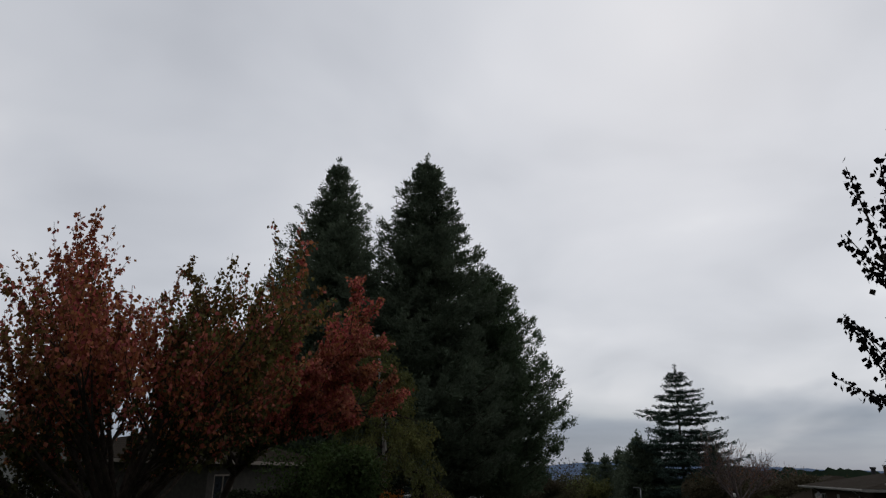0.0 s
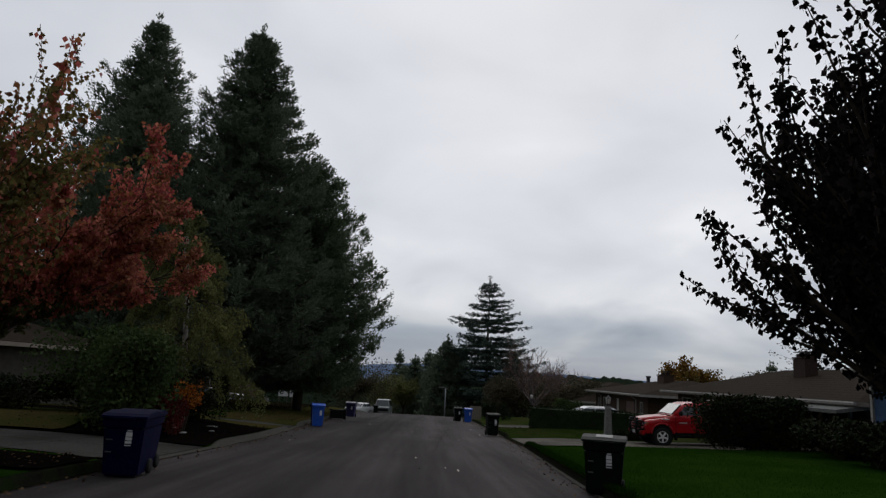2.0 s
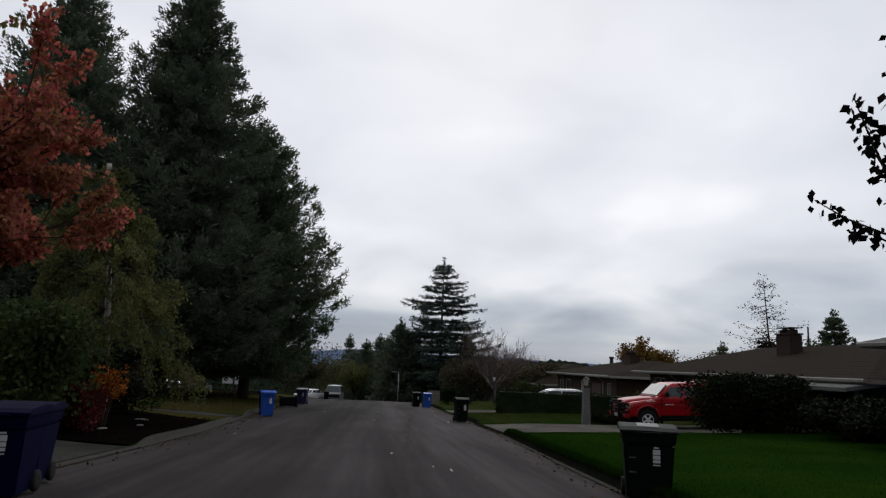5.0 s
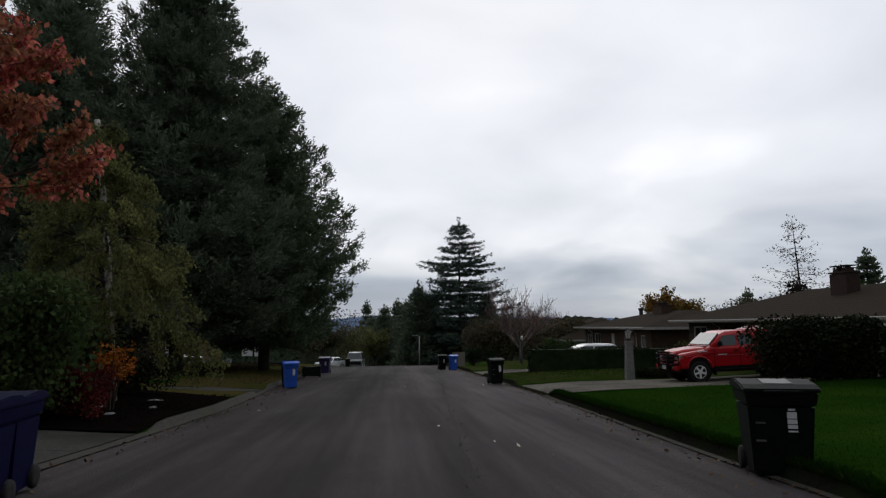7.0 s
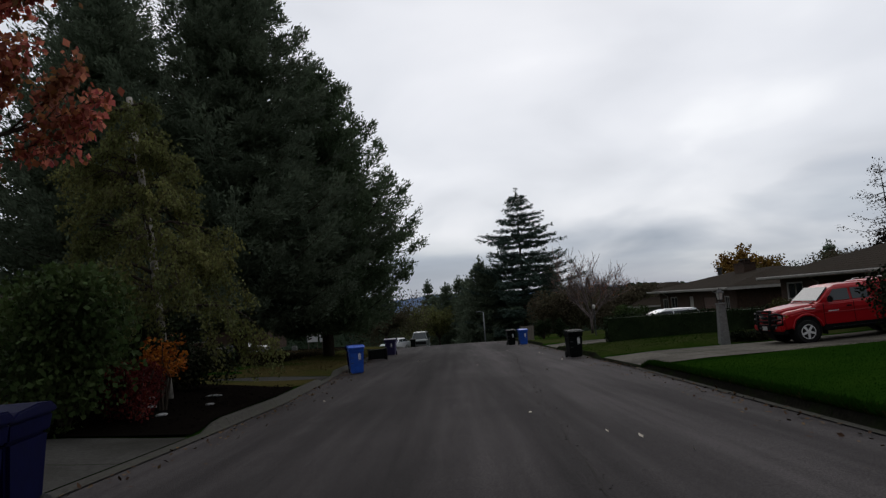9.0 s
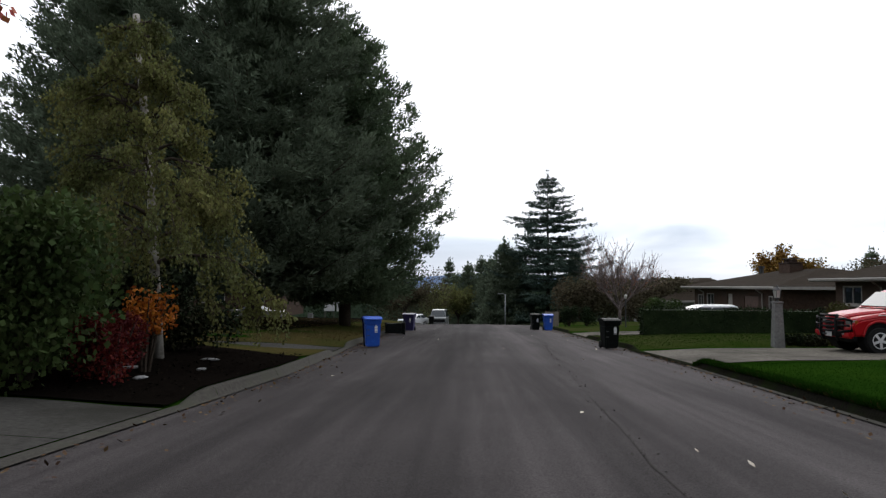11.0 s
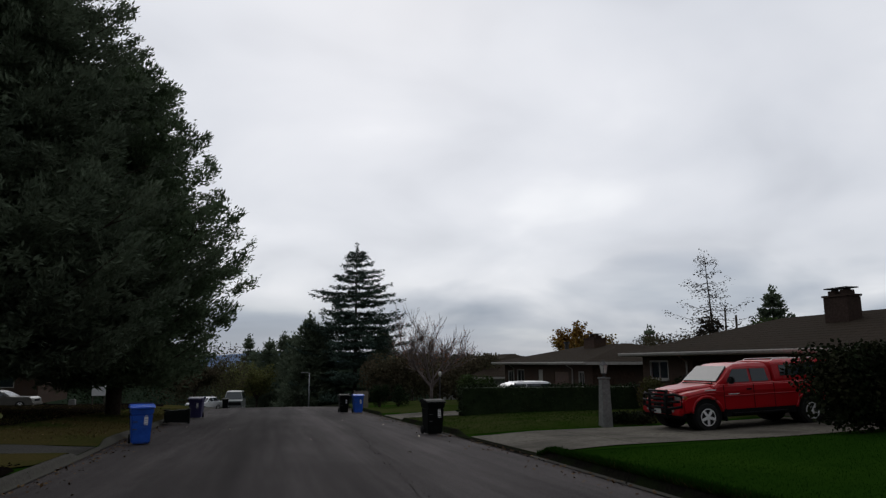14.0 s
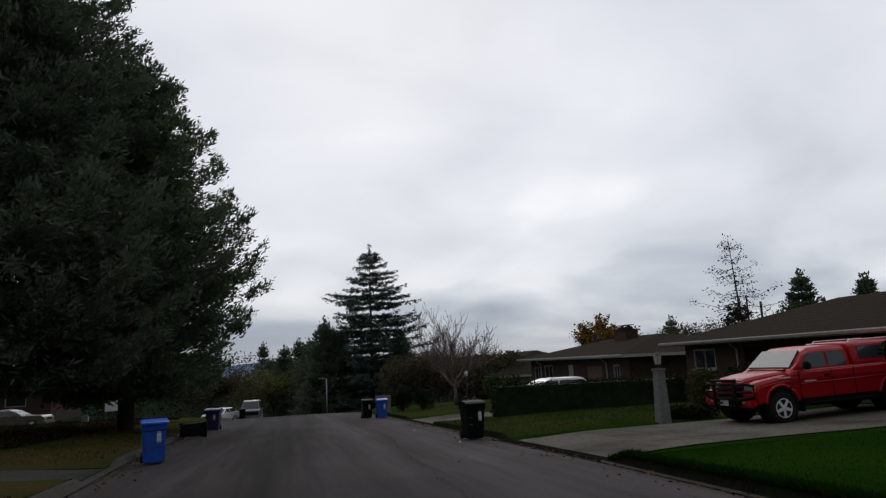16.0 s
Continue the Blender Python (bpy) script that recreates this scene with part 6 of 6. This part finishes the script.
shrub("green_shrub", 12.2, 58.5, 1.6, 1.4, 1.9, "yellow-green shrub in front of the second house", "shrubleaf", 85, 3600, 0.13, 9)


def hedge(a, b, w, h, label, seed):
    ax, ay = a
    bx, by = b
    ln = math.hypot(bx - ax, by - ay)
    top = thing("hedge", label, "hedge", pose((ax + bx) / 2, (ay + by) / 2, min(gz(ax, ay), gz(bx, by)) - 0.03, 0, 0, math.degrees(math.atan2(by - ay, bx - ax))))
    rng = np.random.default_rng(seed)
    part("core", G().box((0, 0, h * 0.47), (ln - 0.2, w - 0.22, h * 0.92)), "hedgeleaf", top)
    n = int(3200 * (ln * h * 2 + ln * w) / 20)
    face = rng.choice(5, n, p=[0.3, 0.2, 0.3, 0.1, 0.1])
    p = np.stack([rng.uniform(-ln / 2, ln / 2, n), rng.uniform(-w / 2, w / 2, n), rng.uniform(0, h, n)], 1)
    p[face == 0, 1], p[face == 1, 1], p[face == 2, 2], p[face == 3, 0], p[face == 4, 0] = -w / 2 + 0.08, w / 2 - 0.08, h - 0.06, -ln / 2 + 0.08, ln / 2 - 0.08
    p += rng.normal(size=p.shape) * 0.05
    p[:, 2] += 0.06 * np.sin(p[:, 0] * 1.7)
    part("foliage", leaf_mesh("foliage", rng, p, 0.085, "hedgeleaf", 0.1), None, top)
    return top


hedge((6.6, 42.2), (14.6, 41.2), 1.1, 1.31, "clipped dark green hedge between the driveways", 91)

for x, y, hh, sd in ((12.8, 82, 1.55, 101), (16.5, 86, 1.8, 102), (20.0, 90, 1.6, 103)):
    broadleaf("bare_tree", x, y, "leafless grey-twigged tree beyond the lawns", sd, 2.0, 11, hh * 1.6, 0.10, 48, 2, 6, 700, 0.12, "rustleaf", pull=0.4, bend=0.12, spread=0.55, shrink=0.6, bark="twig", least=0.014)
broadleaf("bare_tree", 10.3, 63, "leafless grey-twigged tree with a forked trunk", 104, 1.8, 10, 3.5, 0.11, 56, 2, 9, 900, 0.09, "rustleaf", pull=0.5, bend=0.10, spread=0.55, shrink=0.5, bark="twig", least=0.011, along=(0.6, 1.0))
broadleaf("golden_tree", 31.3, 80, "golden autumn tree above the roofs", 105, 3.2, 12, 2.9, 0.15, 62, 2, 6, 11000, 0.27, "goldleaf", jitter=0.16, pull=0.3)
for x, y, hh, rr, sd, mt in ((16.0, 74, 4.2, 4.4, 111, "brownleaf"), (10.5, 76, 4.4, 4.2, 112, "brownleaf"), (21.5, 82, 4.6, 5.0, 120, "brownleaf"), (24, 96, 4.4, 7.0, 113, "brownleaf"), (-10, 104, 8.6, 6.0, 114, "brownleaf"), (-18, 100, 8.0, 7.0, 115, "hedgeleaf"), (-5.0, 122, 9.0, 5.0, 116, "birchleaf"), (-30, 96, 7.0, 8.0, 117, "hedgeleaf"), (44, 84, 7.0, 6.0, 118, "brownleaf"), (44.5, 68.5, 6.9, 2.4, 123, "shrubleaf"), (50, 100, 8.0, 7.0, 119, "hedgeleaf")):
    shrub("thicket", x, y, rr, rr * 0.8, hh, "mixed brown autumn thicket in the distance", mt, sd, 8000, 0.24, 18, category="thicket")
broadleaf("far_tree", -9.6, 96, "rust-brown tree behind the parked van", 121, 2.2, 9, 2.3, 0.14, 55, 2, 6, 6000, 0.24, "brownleaf", jitter=0.15)
broadleaf("far_tree", -3.0, 112, "pale yellow-green tree down the street", 122, 2.6, 9, 2.6, 0.14, 50, 2, 6, 6000, 0.24, "birchleaf", jitter=0.15)

# stones and leaf litter in the bed
rng = np.random.default_rng(5)
for k, (x, y) in enumerate(((-6.85, 24.4), (-7.3, 22.0), (-6.6, 20.9), (-8.0, 23.6), (-6.3, 22.6))):
    q = G().lathe([(0.02, 0.0), (0.20, 0.01), (0.24, 0.04), (0.16, 0.075), (0.03, 0.085)], (0, 0, 0), 9)
    s = tagged(new("garden_stone", q.mesh("garden_stone", M["stone"], True)), "flat pale stone lying in the bark mulch", "stone", "stones in the bed")
    s.matrix_world = pose(x, y, gz(x, y) + 0.05, 0, 0, 40 * k) @ Matrix.Diagonal((0.9 - 0.12 * k, 0.42, 0.6, 1))
n = 2600
ys = rng.uniform(19.5, 27.4, n)
ox = rng.uniform(0.3, 6, n)
at = np.array([(xl(y) - o, y, gz(xl(y) - o, y) + 0.055 + 0.02 * rng.uniform()) for y, o in zip(ys, ox)])
d = unit(np.c_[rng.normal(size=(n, 2)), rng.normal(size=n) * 0.35]) * rng.uniform(0.04, 0.11, (n, 1))
w = unit(np.cross(d, np.c_[rng.normal(size=(n, 2)) * 0.3, np.ones(n)])) * rng.uniform(0.012, 0.03, (n, 1))
tagged(new("bark_chips", blade_mesh("bark_chips", at, d, w, "chip")), "loose dark bark chips over the planting bed", "mulch", kind="stuff")


def scatter_leaves(name, n, seed, mat, label, size, pick):
    r = np.random.default_rng(seed)
    at = np.array([pick(r) for _ in range(n)])
    d = unit(np.c_[r.normal(size=(n, 2)), r.uniform(0.0, 0.5, n)]) * (size * r.uniform(0.6, 1.3, (n, 1)))
    w = unit(np.cross(d, np.c_[r.normal(size=(n, 2)) * 0.4, np.ones(n)])) * size * 0.36
    return tagged(new(name, blade_mesh(name, at, d, w, mat)), label, "leaf litter", kind="stuff")


def gutter_spot(r):
    y = r.uniform(3, 60)
    s = r.choice([-1, 1])
    o = abs(r.normal()) * 0.35
    x = xl(y) + 0.08 + o if s < 0 else xr(y) - 0.08 - o
    return (x, y, road_z(x, y) + 0.022)


def road_spot(r):
    y = r.uniform(4, 45)
    x = r.uniform(xl(y) + 0.5, xr(y) - 0.5)
    return (x, y, road_z(x, y) + 0.012)


def left_spot(r):
    y = r.uniform(4, 14.4)
    x = xl(y) - r.uniform(0.3, 6)
    return (x, y, gz(x, y) + 0.075)


def lawn_spot(r):
    y = r.uniform(34, 62)
    x = xl(y) - r.uniform(0.4, 15)
    return (x, y, gz(x, y) + 0.06)


def seam_spot(r):
    y = r.uniform(8, 36)
    x = 0.27 + 0.062 * (y - 17.4) + r.normal() * 0.07
    return (x, y, road_z(x, y) + 0.006)


scatter_leaves("seam_crumbs", 260, 19, "tar", "dark crumbs broken from the cracked seam", 0.032, seam_spot)
scatter_leaves("gutter_leaves", 1500, 8, "litterbrown", "brown fallen leaves gathered along both gutters", 0.07, gutter_spot)
scatter_leaves("pale_leaves", 16, 9, "litter", "a few pale fallen leaves on the asphalt", 0.085, road_spot)
scatter_leaves("fallen_leaves", 1100, 10, "litterbrown", "brown leaves fallen under the maple", 0.06, left_spot)
scatter_leaves("lawn_leaves", 2600, 12, "litterbrown", "brown leaves strewn over the dry lawn", 0.08, lawn_spot)


# grass
def grass(name, n, seed, mat, label, size, pick):
    r = np.random.default_rng(seed)
    at = np.array([pick(r) for _ in range(n)])
    d = unit(np.c_[r.normal(size=(n, 2)) * 0.55, np.ones(n)]) * (size * r.uniform(0.5, 1.3, (n, 1)))
    w = unit(np.c_[r.normal(size=(n, 2)), np.zeros(n)]) * (size * 0.11 * r.uniform(0.6, 1.4, (n, 1)))
    return tagged(new(name, blade_mesh(name, at, d, w, mat)), label, "grass", kind="stuff")


def right_lawn(r):
    while True:
        y = 9 + 18 * r.uniform() ** 0.8
        x = xr(y) + 0.20 + 9 * r.uniform() ** 1.6
        if x < 14:
            return (x, y, gz(x, y) - 0.004)


def right_edge(r):
    y = r.uniform(8, 27.2)
    x = xr(y) + 0.045 + abs(r.normal()) * 0.10
    return (x, y, gz(x, y) - 0.01)


def right_far(r):
    y = r.uniform(33.3, 43.4)
    x = xr(y) + r.uniform(0.2, 8)
    return (x, y, gz(x, y) - 0.004)


grass("lawn_grass", 64000, 14, "blade", "short green lawn grass blades", 0.034, right_lawn)
grass("edge_grass", 30000, 15, "blade", "longer grass hanging over the kerb", 0.12, right_edge)
grass("edge_grass", 9000, 18, "fringe", "withered grass fringe along the kerb", 0.10, right_edge)
grass("lawn_grass", 16000, 16, "blade", "short green lawn grass blades", 0.06, right_far)
grass("dry_lawn_grass", 26000, 17, "blade_dry", "thin yellowed lawn grass blades", 0.07, lawn_spot)
